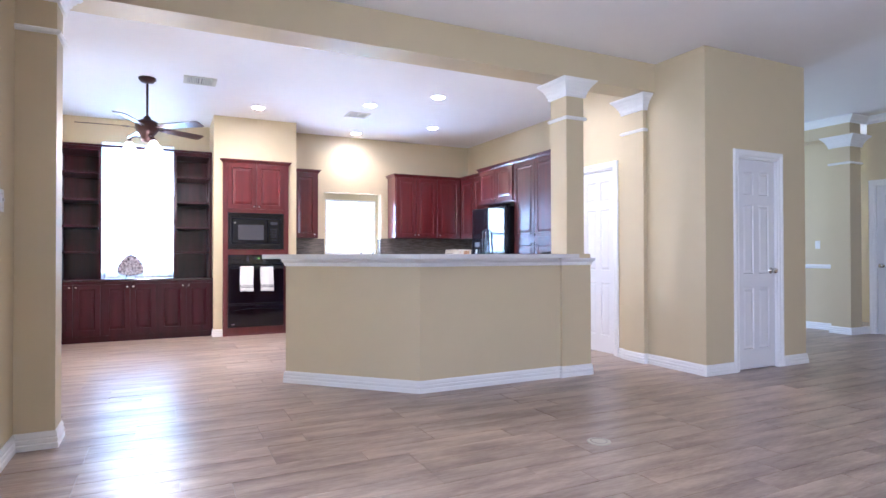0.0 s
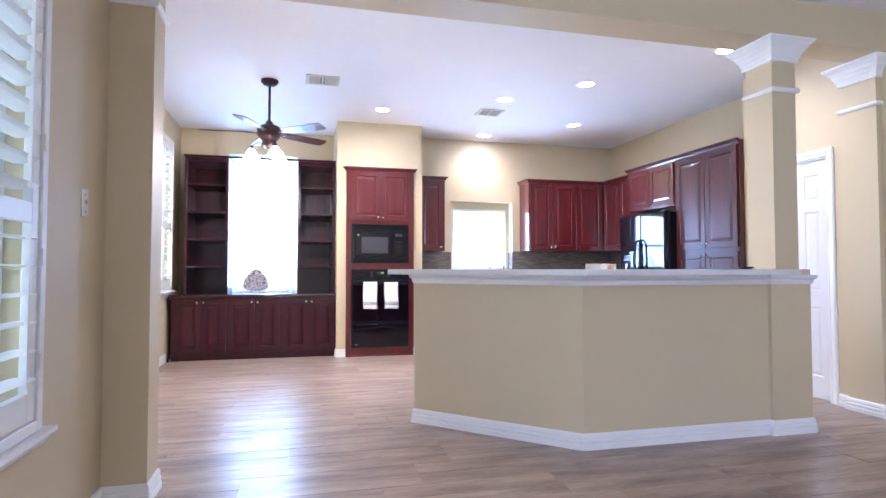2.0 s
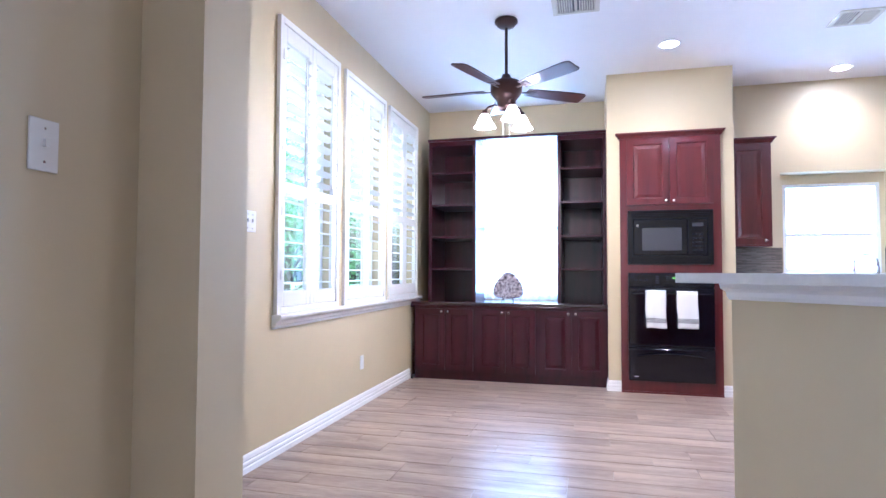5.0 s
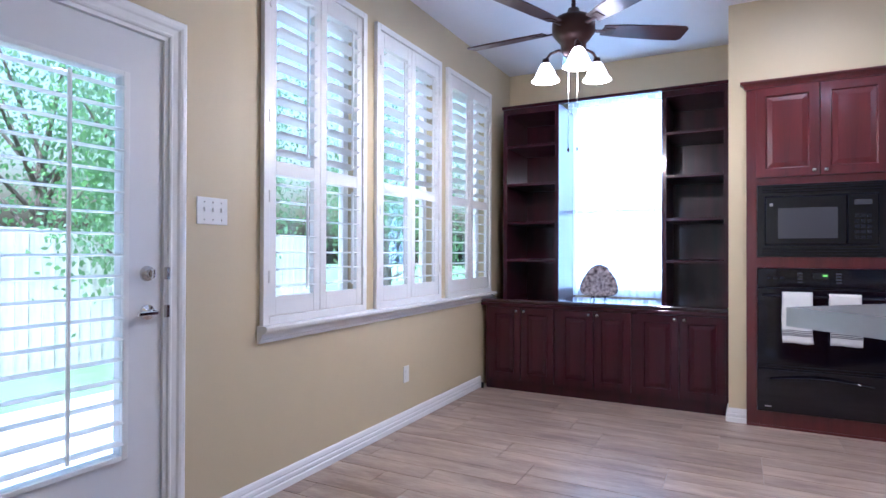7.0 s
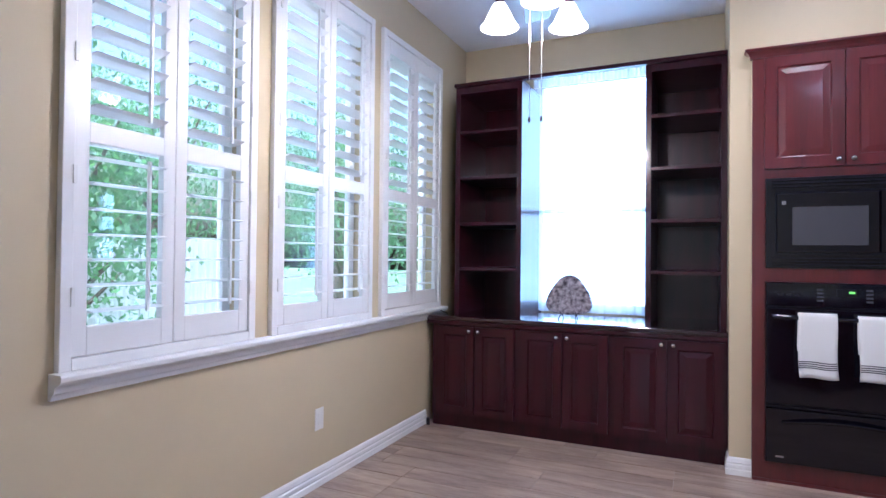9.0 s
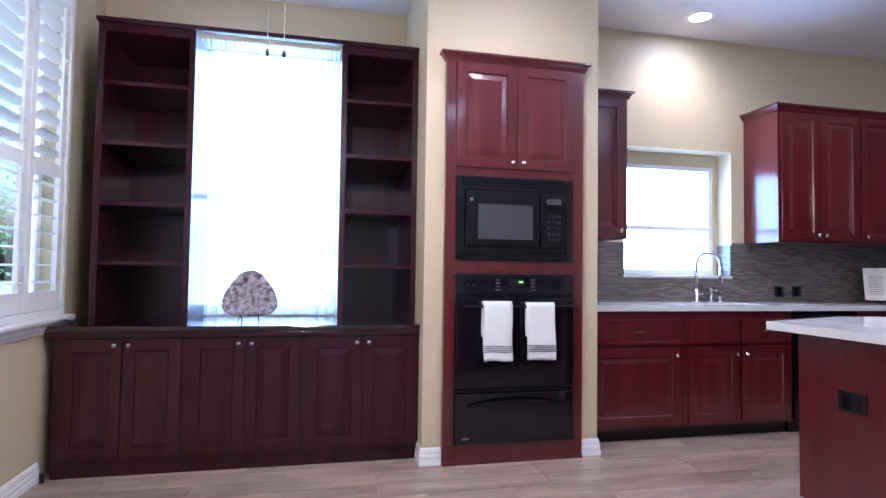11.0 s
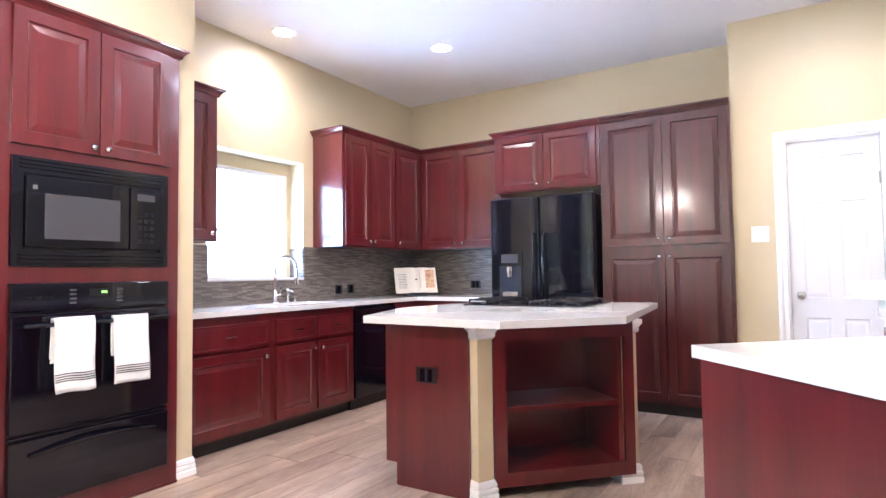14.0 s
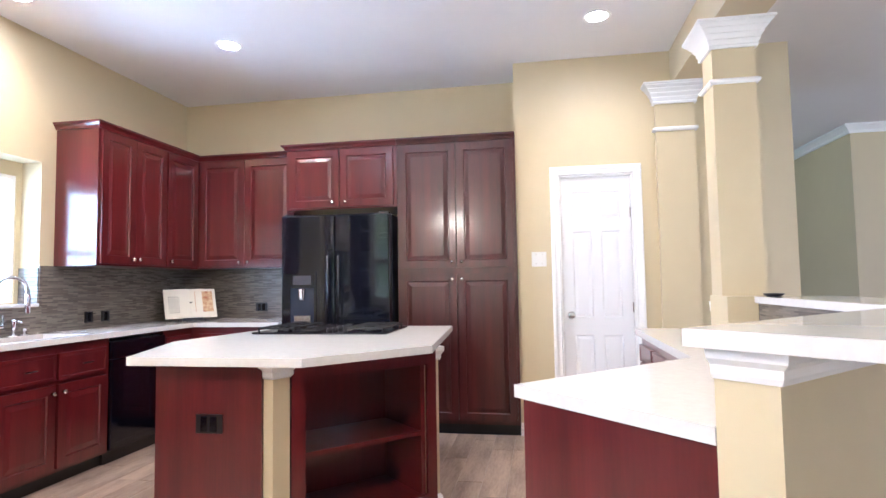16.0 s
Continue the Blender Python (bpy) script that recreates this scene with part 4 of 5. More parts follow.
def base(label, m, w, drawers, doors, kn, h=0.878, d=0.50, group="base kitchen cabinets", name="base_cabinet"):
    c = thing(name, label, "cabinet", m, group)
    part("body", box(0, w, 0, d, 0.09, h), CHERRY, c)
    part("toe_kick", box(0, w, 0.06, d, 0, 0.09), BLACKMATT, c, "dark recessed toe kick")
    for a, b2 in drawers:
        q = panel_door("drawer", b2 - a, 0.165, 0.02, [(0.02, b2 - a - 0.02, 0.02, 0.145)], CHERRY, c, N((a, 0, 0.655)), "", 0.002, 0.003, 0.012)
        pull(q, (b2 - a) / 2, -0.02, 0.083)
    for (a, b2), kx in zip(doors, kn):
        cab_door(c, a, b2, 0.115, 0.63, CHERRY, knobs=(kx, 0.58))
    return c


KF = 8.39
base("cherry base cabinet with one drawer over one door", N((2.004, KF, 0)), 0.725, [(0.03, 0.70)], [(0.03, 0.70)], [0.66])
base("cherry sink cabinet with two false drawers and two doors", N((2.73, KF, 0)), 0.89, [(0.04, 0.44), (0.46, 0.86)], [(0.04, 0.44), (0.46, 0.86)], [0.41, 0.49])
base("cherry corner base cabinet with one drawer", N((4.195, KF, 0)), 0.375, [(0.02, 0.35)], [(0.02, 0.35)], [0.05])
base("cherry base cabinet with a drawer beside the refrigerator", N((4.57, KF, 0)) @ EAST, 0.80, [(0.08, 0.76)], [(0.08, 0.41), (0.42, 0.76)], [0.38, 0.45], d=0.62)
dw = thing("dishwasher", "black dishwasher with a flat front under the counter", "dishwasher", N((3.625, KF - 0.01, 0)))
part("body", box(0, 0.565, 0.02, 0.50, 0.09, 0.85), BLACKMATT, dw)
part("door", box(0.004, 0.561, -0.012, 0.02, 0.10, 0.72, bevel=0.004), BLACK, dw)
part("control_panel", box(0.004, 0.561, -0.016, 0.02, 0.725, 0.845, bevel=0.004), BLACK, dw)
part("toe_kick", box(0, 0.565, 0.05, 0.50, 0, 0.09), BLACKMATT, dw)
part("badge", box(0.48, 0.50, -0.0145, -0.012, 0.13, 0.15), NICKEL, dw)

ct = thing("countertop", "white quartz L-shaped counter with an undermount sink cut-out", "countertop", N((0, 0, 0.878)))
bm = bmesh.new()
CZ = 0.037
for a in ((2.003, 2.86, 8.355, NK), (2.86, 3.48, 8.355, 8.43), (2.86, 3.48, 8.78, NK), (3.48, EK, 8.355, NK), (4.535, EK, 7.575, 8.355)):
    bx(bm, *a, 0, CZ)
bmesh.ops.remove_doubles(bm, verts=bm.verts, dist=0.0005)
part("slab", bm, QUARTZ, ct)
sk = thing("sink", "stainless undermount kitchen sink", "sink", N((2.86, 8.42, 0.66)))
part("basin", bx(bx(bx(bx(box(0, 0.62, 0, 0.38, 0, 0.01), 0, 0.008, 0, 0.38, 0.01, 0.193), 0.612, 0.62, 0, 0.38, 0.01, 0.193), 0.008, 0.612, 0, 0.008, 0.01, 0.193), 0.008, 0.612, 0.372, 0.38, 0.01, 0.193), CHROME, sk)


fa = thing("faucet", "tall chrome gooseneck faucet with a pull-down head", "faucet", N((3.17, 8.83, 0.915)))
arc = [(0, 0, 0.05), (0, 0, 0.30)] + [(0.085 - 0.085 * math.cos(a), -0.03 * (1 - math.cos(a)), 0.30 + 0.085 * math.sin(a)) for a in [math.pi * i / 8 for i in range(1, 9)]] + [(0.172, -0.06, 0.27)]
part("spout", tube(bmesh.new(), arc, 0.012), CHROME, fa, smooth=True)
part("spray_head", cyl(bmesh.new(), (0.172, -0.06, 0.15), (0.172, -0.06, 0.275), 0.018, 0.014), CHROME, fa, smooth=True)
part("base", lathe(bmesh.new(), [(0.0001, 0), (0.03, 0), (0.028, 0.01), (0.02, 0.02), (0.018, 0.10), (0.0001, 0.10)]), CHROME, fa, smooth=True)
part("handle", bx(cyl(bmesh.new(), (0, 0, 0.07), (0.05, 0, 0.07), 0.012), 0.045, 0.058, -0.006, 0.006, 0.06, 0.14, 0.003), CHROME, fa)
for x, h, lab in ((3.30, 0.11, "chrome soap pump beside the faucet"), (3.38, 0.045, "small chrome air gap cap by the sink")):
    q = thing("soap_dispenser" if h > 0.1 else "air_gap", lab, "faucet fitting", N((x, 8.83, 0.915)))
    part("post", lathe(bmesh.new(), [(0.0001, 0), (0.022, 0), (0.02, 0.008), (0.012, 0.02), (0.012, h * 0.8), (0.018, h * 0.85), (0.016, h), (0.0001, h)]), CHROME, q, smooth=True)
    if h > 0.1:
        part("nozzle", cyl(bmesh.new(), (0, 0, h - 0.01), (0, -0.06, h - 0.02), 0.006), CHROME, q)

shell("backsplash", box(2.003, 2.565, NK - 0.01, NK, 0.915, 1.37), MOSAIC, "grey and brown thin strip glass mosaic", "backsplash")
for a in ((2.565, 3.53, NK - 0.01, NK, 0.915, 1.098), (3.53, EK, NK - 0.01, NK, 0.915, 1.385), (EK - 0.01, EK, 7.575, NK - 0.01, 0.915, 1.385)):
    part("mosaic_panel", box(*a), MOSAIC, bpy.data.objects["backsplash"])
shell("backsplash_reveal", bx(box(3.52, 3.53, NK, NK + 0.158, 1.122, 1.37), 2.565, 2.575, NK, NK + 0.158, 1.122, 1.37), MOSAIC, "strip mosaic returning into the window recess", "backsplash")


def plate(m, w, h, gangs, material, label, kind="switch", category="light switch"):
    p = thing("wall_plate", label, category, m)
    part("plate", box(-w / 2, w / 2, -0.006, 0, -h / 2, h / 2, bevel=0.002), material, p)
    for i in range(gangs):
        x = (i - (gangs - 1) / 2) * 0.046
        if kind == "switch":
            part("toggle", box(x - 0.005, x + 0.005, -0.016, -0.006, -0.004, 0.014, bevel=0.001), material, p)
            for z in (-h * 0.32, h * 0.32):
                part("screw", cyl(bmesh.new(), (x, -0.006, z), (x, -0.0075, z), 0.003, seg=8), NICKEL, p)
        elif kind == "outlet":
            for z in (-0.02, 0.02):
                part("socket", box(x - 0.016, x + 0.016, -0.0085, -0.006, z - 0.013, z + 0.013, bevel=0.002), material, p)
        else:
            part("socket", box(x - 0.016, x + 0.016, -0.0085, -0.006, -0.033, 0.033, bevel=0.002), BLACK, p)
    return p


plate(N((WX, 5.364, 1.40)) @ WESTM, 0.165, 0.12, 3, OUTLET, "white three-gang toggle switch plate on the beige wall")
plate(N((WX, 7.04, 0.358)) @ WESTM, 0.072, 0.116, 1, OUTLET, "white duplex outlet low on the beige wall", "outlet", "power outlet")
plate(N((-0.47, 3.568, 1.40)) @ WESTM, 0.072, 0.118, 1, OUTLET, "white single toggle switch plate beside the shutters")
plate(N((DX, 5.425, 1.40)) @ EAST, 0.118, 0.118, 2, OUTLET, "white two-gang toggle switch plate beside the closet door")
plate(N((9.02, 5.05, 1.25)) @ EAST, 0.072, 0.116, 1, OUTLET, "white switch plate in the far niche")
for x in (3.97, 4.14):
    plate(N((x, NK - 0.01, 1.0)), 0.085, 0.085, 1, BLACKMATT, "square black outlet on the mosaic", "decor", "power outlet")
plate(N((EK - 0.01, 8.06, 1.02)) @ EAST, 0.12, 0.08, 2, BLACKMATT, "black double outlet on the mosaic", "decor", "power outlet")
plate(N((2.15, NK - 0.01, 1.0)), 0.085, 0.085, 1, BLACKMATT, "square black outlet beside the oven cabinet", "decor", "power outlet")

# cookbook on its stand
cb = thing("cookbook", "open cookbook with a food photograph on a small black stand", "book", N((4.78, 8.52, 0.915)) @ Matrix.Rotation(radians(-38), 4, "Z"))
tl2 = Matrix.Rotation(radians(-18), 4, "X")
part("stand", bx(bx(box(-0.10, 0.10, -0.02, 0.09, 0.0, 0.012, bevel=0.003), -0.09, 0.09, -0.025, -0.017, 0.012, 0.03), -0.02, 0.02, 0.055, 0.07, 0.012, 0.17), BLACKMATT, cb, "black book stand")
for s, mt in ((-1, PAGE), (1, PAGE)):
    bm = bmesh.new()
    n = 8
    lo, hi = [], []
    for i in range(n + 1):
        q = i / n
        y = -0.012 * math.sin(min(1, q * 1.6) * math.pi) + 0.004
        lo.append((s * q * 0.225, y))
    f = [bm.verts.new((x, y, 0)) for x, y in lo]
    k = [bm.verts.new((x, 0.02, 0)) for x, y in lo]
    f2 = [bm.verts.new((x, y, 0.27)) for x, y in lo]
    k2 = [bm.verts.new((x, 0.02, 0.27)) for x, y in lo]
    for i in range(n):
        bm.faces.new((f[i], f[i + 1], f2[i + 1], f2[i]))
        bm.faces.new((k[i], k2[i], k2[i + 1], k[i + 1]))
        bm.faces.new((f[i], k[i], k[i + 1], f[i + 1]))
        bm.faces.new((f2[i], f2[i + 1], k2[i + 1], k2[i]))
    bm.faces.new((f[n], k[n], k2[n], f2[n])), bm.faces.new((f[0], f2[0], k2[0], k[0]))
    part("page_block", bm, mt, cb, "cream page block", m=N((0, 0.01, 0.03)) @ tl2)
part("photograph", box(0.035, 0.195, -0.0035, -0.0015, 0.05, 0.245), PICTURE, cb, "printed food photograph", m=N((0, 0.0085, 0.03)) @ tl2)
for i in range(9):
    part("text_line", box(-0.195, -0.04 - 0.02 * (i % 3), -0.0035, -0.0015, 0.05 + i * 0.018, 0.053 + i * 0.018), SMOKE, cb, m=N((0, 0.0085, 0.03)) @ tl2)

# ---- refrigerator ----
fr = thing("refrigerator", "glossy black french-door refrigerator with a water dispenser", "refrigerator", N((4.56, 7.55, 0)) @ EAST)
part("body", box(0, 0.94, 0.05, 0.64, 0.03, 1.79), BLACKMATT, fr)
part("door", box(0.003, 0.466, -0.03, 0.045, 0.70, 1.80, bevel=0.012), GLOSSBLACK, fr)
fd = [o for o in fr.children if o.name.startswith("door")][0]
part("door", box(0.474, 0.937, -0.03, 0.045, 0.70, 1.80, bevel=0.012), GLOSSBLACK, fr)
part("freezer_drawer", box(0.003, 0.937, -0.03, 0.045, 0.06, 0.69, bevel=0.012), GLOSSBLACK, fr)
for x in (0.425, 0.515):
    part("handle", tube(bmesh.new(), [(x, -0.03, 0.86), (x, -0.075, 0.90), (x, -0.085, 1.16), (x, -0.075, 1.44), (x, -0.03, 1.48)], 0.012), GLOSSBLACK, fr, "bowed black handle", smooth=True)
part("handle", tube(bmesh.new(), [(0.08, -0.03, 0.60), (0.12, -0.075, 0.60), (0.82, -0.075, 0.60), (0.86, -0.03, 0.60)], 0.012), GLOSSBLACK, fr, "bowed black drawer handle", smooth=True)
part("dispenser_frame", bx(bx(bx(box(0.07, 0.085, -0.040, -0.030, 0.88, 1.33), 0.295, 0.31, -0.040, -0.030, 0.88, 1.33), 0.085, 0.295, -0.040, -0.030, 0.88, 0.90), 0.085, 0.295, -0.040, -0.030, 1.20, 1.33), GLOSSBLACK, fd, "glossy dispenser surround")
part("dispenser_panel", box(0.11, 0.27, -0.0425, -0.040, 1.225, 1.30), SMOKE, fd, "dispenser control panel")
part("dispenser_recess", box(0.087, 0.293, -0.034, -0.0305, 0.905, 1.198), RECESS, fd, "glossy dispenser recess with a bluish highlight in its colour")
part("dispenser_back", box(0.12, 0.26, -0.036, -0.0342, 0.925, 0.97), NICKEL, fd)
part("dispenser_spout", cyl(bmesh.new(), (0.19, -0.045, 1.10), (0.19, -0.045, 1.19), 0.022, 0.03), CHROME, fd)
part("dispenser_tray", box(0.10, 0.28, -0.055, -0.034, 0.905, 0.92), CHROME, fd)
part("hinge_cover", box(0.02, 0.10, 0.0, 0.08, 1.80, 1.815), BLACKMATT, fr)
part("hinge_cover", box(0.84, 0.92, 0.0, 0.08, 1.80, 1.815), BLACKMATT, fr)

# ---- island ----
IX0, IX1, IY0, IY1 = 2.32, 4.13, 5.94, 7.21
top_plan = [(IX0, 6.39), (2.83, IY0), (IX1, IY0 + 0.105), (IX1, 7.28), (3.0, 7.45), (IX0 + 0.01, IY1)]
isl = thing("kitchen_island", "angled cherry island with open shelves between two beige posts", "kitchen island", N((0, 0, 0)))
body_plan = [(2.53, 6.62), (2.97, 6.24), (3.92, 6.24), (3.92, 7.10), (3.0, 7.30), (2.53, 7.16)]
# side panel, shelf opening across the cut corner, and the rest of the body
ps, pe = Vector((2.545, 6.525)), Vector((3.10, 5.975))
dd = (pe - ps).normalized()
inn = Vector((-dd.y, dd.x))


def quad(p, q, depth, z0, z1, start=0.0):
    a, b2 = p + inn * start, q + inn * start
    return prism(bmesh.new(), [tuple(a), tuple(b2), tuple(b2 + inn * depth), tuple(a + inn * depth)], z0, z1)


part("side_panel", bx(box(2.46, 2.48, 6.64, 7.16, 0.12, 0.878), 2.46, 2.48, 6.64, 7.09, 0.0, 0.12), CHERRY, isl)
part("back_body", prism(bmesh.new(), [(2.48, 6.95), (2.90, 6.95), (3.40, 6.45), (3.40, 6.20), (3.95, 6.20), (3.95, 7.12), (2.95, 7.32), (2.48, 7.16)], 0.12, 0.878), CHERRY, isl)
part("plinth", prism(bmesh.new(), [(2.48, 6.72), (2.62, 6.72), (3.14, 6.15), (3.90, 6.25), (3.90, 7.08), (2.95, 7.26), (2.48, 7.09)], 0.0, 0.054), BLACKMATT, isl, "dark recessed plinth")
q0, q1 = ps, pe
part("shelf_face_frame", quad(q0 - dd * 0.012, q0 + dd * 0.055, 0.02, 0.055, 0.878), CHERRY, isl)
part("shelf_face_frame", quad(q1 - dd * 0.055, q1, 0.02, 0.055, 0.878), CHERRY, isl)
part("shelf_rail", quad(q0 + dd * 0.055, q1 - dd * 0.055, 0.02, 0.79, 0.878), CHERRY, isl)
part("shelf_rail", quad(q0 + dd * 0.055, q1 - dd * 0.055, 0.02, 0.055, 0.125), CHERRY, isl)
part("shelf", quad(q0 + dd * 0.05, q1 - dd * 0.085, 0.38, 0.425, 0.448, 0.021), CHERRY, isl)
part("shelf", quad(q0 + dd * 0.05, q1 - dd * 0.085, 0.38, 0.100, 0.124, 0.021), CHERRY, isl)
part("shelf_side", quad(q0 + dd * 0.03, q0 + dd * 0.05, 0.38, 0.10, 0.878, 0.021), CHERRY, isl)
part("shelf_side", quad(q1 - dd * 0.085, q1 - dd * 0.061, 0.38, 0.10, 0.878, 0.021), CHERRY, isl)
part("shelf_back", quad(q0 + dd * 0.03, q1 - dd * 0.03, 0.02, 0.10, 0.878, 0.402), CHERRY, isl)
for cx, cy, turn in ((2.515, 6.605, 20), (3.145, 6.037, 0)):
    hw = 0.047
    pts = [(cx + hw * 1.414 * math.cos(radians(k + turn)), cy + hw * 1.414 * math.sin(radians(k + turn))) for k in (0, 90, 180, 270)]
    p = part("post", prism(bmesh.new(), pts, 0.0, 0.878), PAINT, isl, "beige square post")
    part("post_base", sweep(bmesh.new(), pts, BASEPROF, True), WHITE, p, "white stepped base")
    part("post_cap", sweep(bmesh.new(), pts, [(0, 0.805), (0.006, 0.805), (0.012, 0.815), (0.012, 0.835), (0.025, 0.855), (0.025, 0.878), (0, 0.878)], True), WHITE, p, "white stepped cap")
it = thing("island_countertop", "white quartz island top with cut corners", "countertop", N((0, 0, 0.878)))
part("slab", prism(bmesh.new(), top_plan, 0, 0.037), QUARTZ, it)
plate(N((2.46, 6.89, 0.605)) @ EAST, 0.13, 0.085, 2, BLACKMATT, "black double outlet on the island's cherry side", "decor", "power outlet")

ck = thing("cooktop", "black gas cooktop with cast-iron grates set in the island", "cooktop", N((3.42, 7.21, 0.915)) @ EAST)
part("plate", box(0, 0.88, 0, 0.52, 0.0, 0.012, bevel=0.004), BLACK, ck)
for gx in (0.03, 0.60):
    gr = new("grate")
    gr.parent = ck
    gr.matrix_basis = N((gx, 0.02, 0.012))
    bm = bmesh.new()
    for y in (0.0, 0.235, 0.47):
        bx(bm, 0, 0.25, y, y + 0.012, 0.018, 0.03, 0.003)
    for x in (0.0, 0.238):
        bx(bm, x, x + 0.012, 0, 0.48, 0.018, 0.03, 0.003)
    for y in (0.12, 0.355):
        bx(bm, 0.02, 0.09, y, y + 0.01, 0.022, 0.036, 0.002)
        bx(bm, 0.16, 0.23, y, y + 0.01, 0.022, 0.036, 0.002)
        bx(bm, 0.12, 0.13, y - 0.10, y - 0.03, 0.022, 0.036, 0.002)
        bx(bm, 0.12, 0.13, y + 0.04, y + 0.10, 0.022, 0.036, 0.002)
    for x in (0.003, 0.24):
        for y in (0.003, 0.47):
            bx(bm, x, x + 0.008, y, y + 0.008, 0, 0.018)
    part("grate_frame", bm, IRON, gr)
    for y in (0.125, 0.36):
        part("burner", lathe(bmesh.new(), [(0.0001, 0), (0.045, 0), (0.045, 0.008), (0.034, 0.010), (0.034, 0.018), (0.0001, 0.02)], (0.125, y, 0)), IRON, gr, smooth=True)
for y in (0.07, 0.16, 0.25, 0.34, 0.43):
    part("control_knob", lathe(bmesh.new(), [(0.0001, 0), (0.022, 0), (0.02, 0.02), (0.0001, 0.021)], (0.49, y, 0.012)), BLACKMATT, ck, smooth=True)
part("griddle_strip", bx(bx(box(0.31, 0.42, 0.04, 0.50, 0.012, 0.026, bevel=0.003), 0.33, 0.34, 0.06, 0.48, 0.026, 0.032), 0.39, 0.40, 0.06, 0.48, 0.026, 0.032), IRON, ck)

# ---- peninsula behind the bar ----
D1 = T + 0.63
F0, Fi = A + nrm * D1, off(A, B, D1)
pc = thing("peninsula_cabinet", "cherry base cabinets with drawers behind the bar wall", "cabinet", N((0, 0, 0)))
r0, r1 = A + u * 0.03, None
bi = off(A, B, D1 - 0.04)
part("body", prism(bmesh.new(), [tuple(A + nrm * (T + 0.001) + u * 0.02), tuple(Bi + Vector((0, 0.001))), (3.52, C.y + T + 0.001), (3.52, 4.385), (3.84, 4.385), (3.84, bi.y), tuple(bi), tuple(A + nrm * (D1 - 0.04) + u * 0.02)], 0.08, 0.878), CHERRY, pc)
part("plinth", prism(bmesh.new(), [tuple(A + nrm * (T + 0.001) + u * 0.04), tuple(Bi + Vector((0.0, 0.001))), (3.51, C.y + T + 0.001), (3.51, 4.39), (3.80, 4.39), (3.80, bi.y - 0.06), tuple(bi - Vector((0, 0.06))), tuple(A + nrm * (D1 - 0.04) + u * 0.04)], 0.0, 0.08), CHERRY, pc)
BACK = Matrix.Rotation(radians(180), 4, "Z")
for i in range(3):
    x1 = 3.82 - i * 0.40
    q = panel_door("drawer", 0.37, 0.165, 0.02, [(0.02, 0.35, 0.02, 0.145)], CHERRY, pc, N((x1, bi.y, 0.655)) @ BACK, "", 0.002, 0.003, 0.012)
    pull(q, 0.185, -0.02, 0.083)
    panel_door("door", 0.37, 0.52, 0.02, [(0.055, 0.315, 0.055, 0.465)], CHERRY, pc, N((x1, bi.y, 0.115)) @ BACK)
pt = thing("peninsula_countertop", "white quartz lower counter behind the bar", "countertop", N((0, 0, 0.878)))
part("slab", prism(bmesh.new(), [tuple(A + nrm * (T + 0.002) + u * 0.0), tuple(Bi + Vector((0.0, 0.002))), (3.525, C.y + T + 0.002), (3.525, 4.385), (3.86, 4.385), (3.86, Fi.y), tuple(Fi), tuple(F0 + u * 0.02)], 0, 0.037), QUARTZ, pt)
shell("backsplash_bar", prism(bmesh.new(), [tuple(Bi - u * 0.05 + nrm * 0.002), tuple(Bi + Vector((0, 0.002))), (3.525, C.y + T + 0.002), (3.525, C.y + T + 0.012), tuple(Bi + Vector((0, 0.012))), tuple(Bi - u * 0.05 + nrm * 0.012)], 0.916, 1.079), MOSAIC, "strip mosaic band behind the bar", "backsplash")
for x in (2.95, 3.06):
    plate(N((x, C.y + T + 0.0125, 0.97)) @ BACK, 0.085, 0.085, 1, BLACKMATT, "square black outlet on the bar mosaic", "decor", "power outlet")
bt = thing("bar_top", "white quartz raised bar top with an angled corner", "countertop", N((0, 0, 1.081)))
oB = off(A, B, -0.25)
iB = off(A, B, T + 0.03)
part("slab", prism(bmesh.new(), [tuple(A - nrm * 0.25 - u * 0.06), tuple(oB), (3.55, C.y - 0.25), (3.55, 4.048), (3.528, 4.048), (3.528, C.y + T + 0.03), tuple(iB), tuple(A + nrm * (T + 0.03) - u * 0.06)], 0, 0.036), QUARTZ, bt)
tr = thing("small_tray", "small dark dish on the bar beside the column", "dish", N((3.44, 4.17, 1.117)))
part("dish", lathe(bmesh.new(), [(0.0001, 0.0), (0.03, 0.0), (0.05, 0.012), (0.052, 0.018), (0.044, 0.014), (0.0001, 0.006)]), BLACKMATT, tr, smooth=True)

# ---- ceiling fittings ----
for cx, cy in CANS:
    c = thing("recessed_light", "lit white recessed ceiling light", "ceiling light", N((cx, cy, HC)), "recessed ceiling lights")
    part("trim_ring", lathe(bmesh.new(), [(0.070, -0.0015), (0.085, -0.008), (0.095, -0.006), (0.098, -0.001), (0.098, 0.0)], seg=28), WHITE, c, smooth=True)
    part("lens", lathe(bmesh.new(), [(0.0001, -0.004), (0.05, -0.004), (0.070, -0.002)], seg=28), LAMPON, c, "glowing lamp lens", smooth=True)


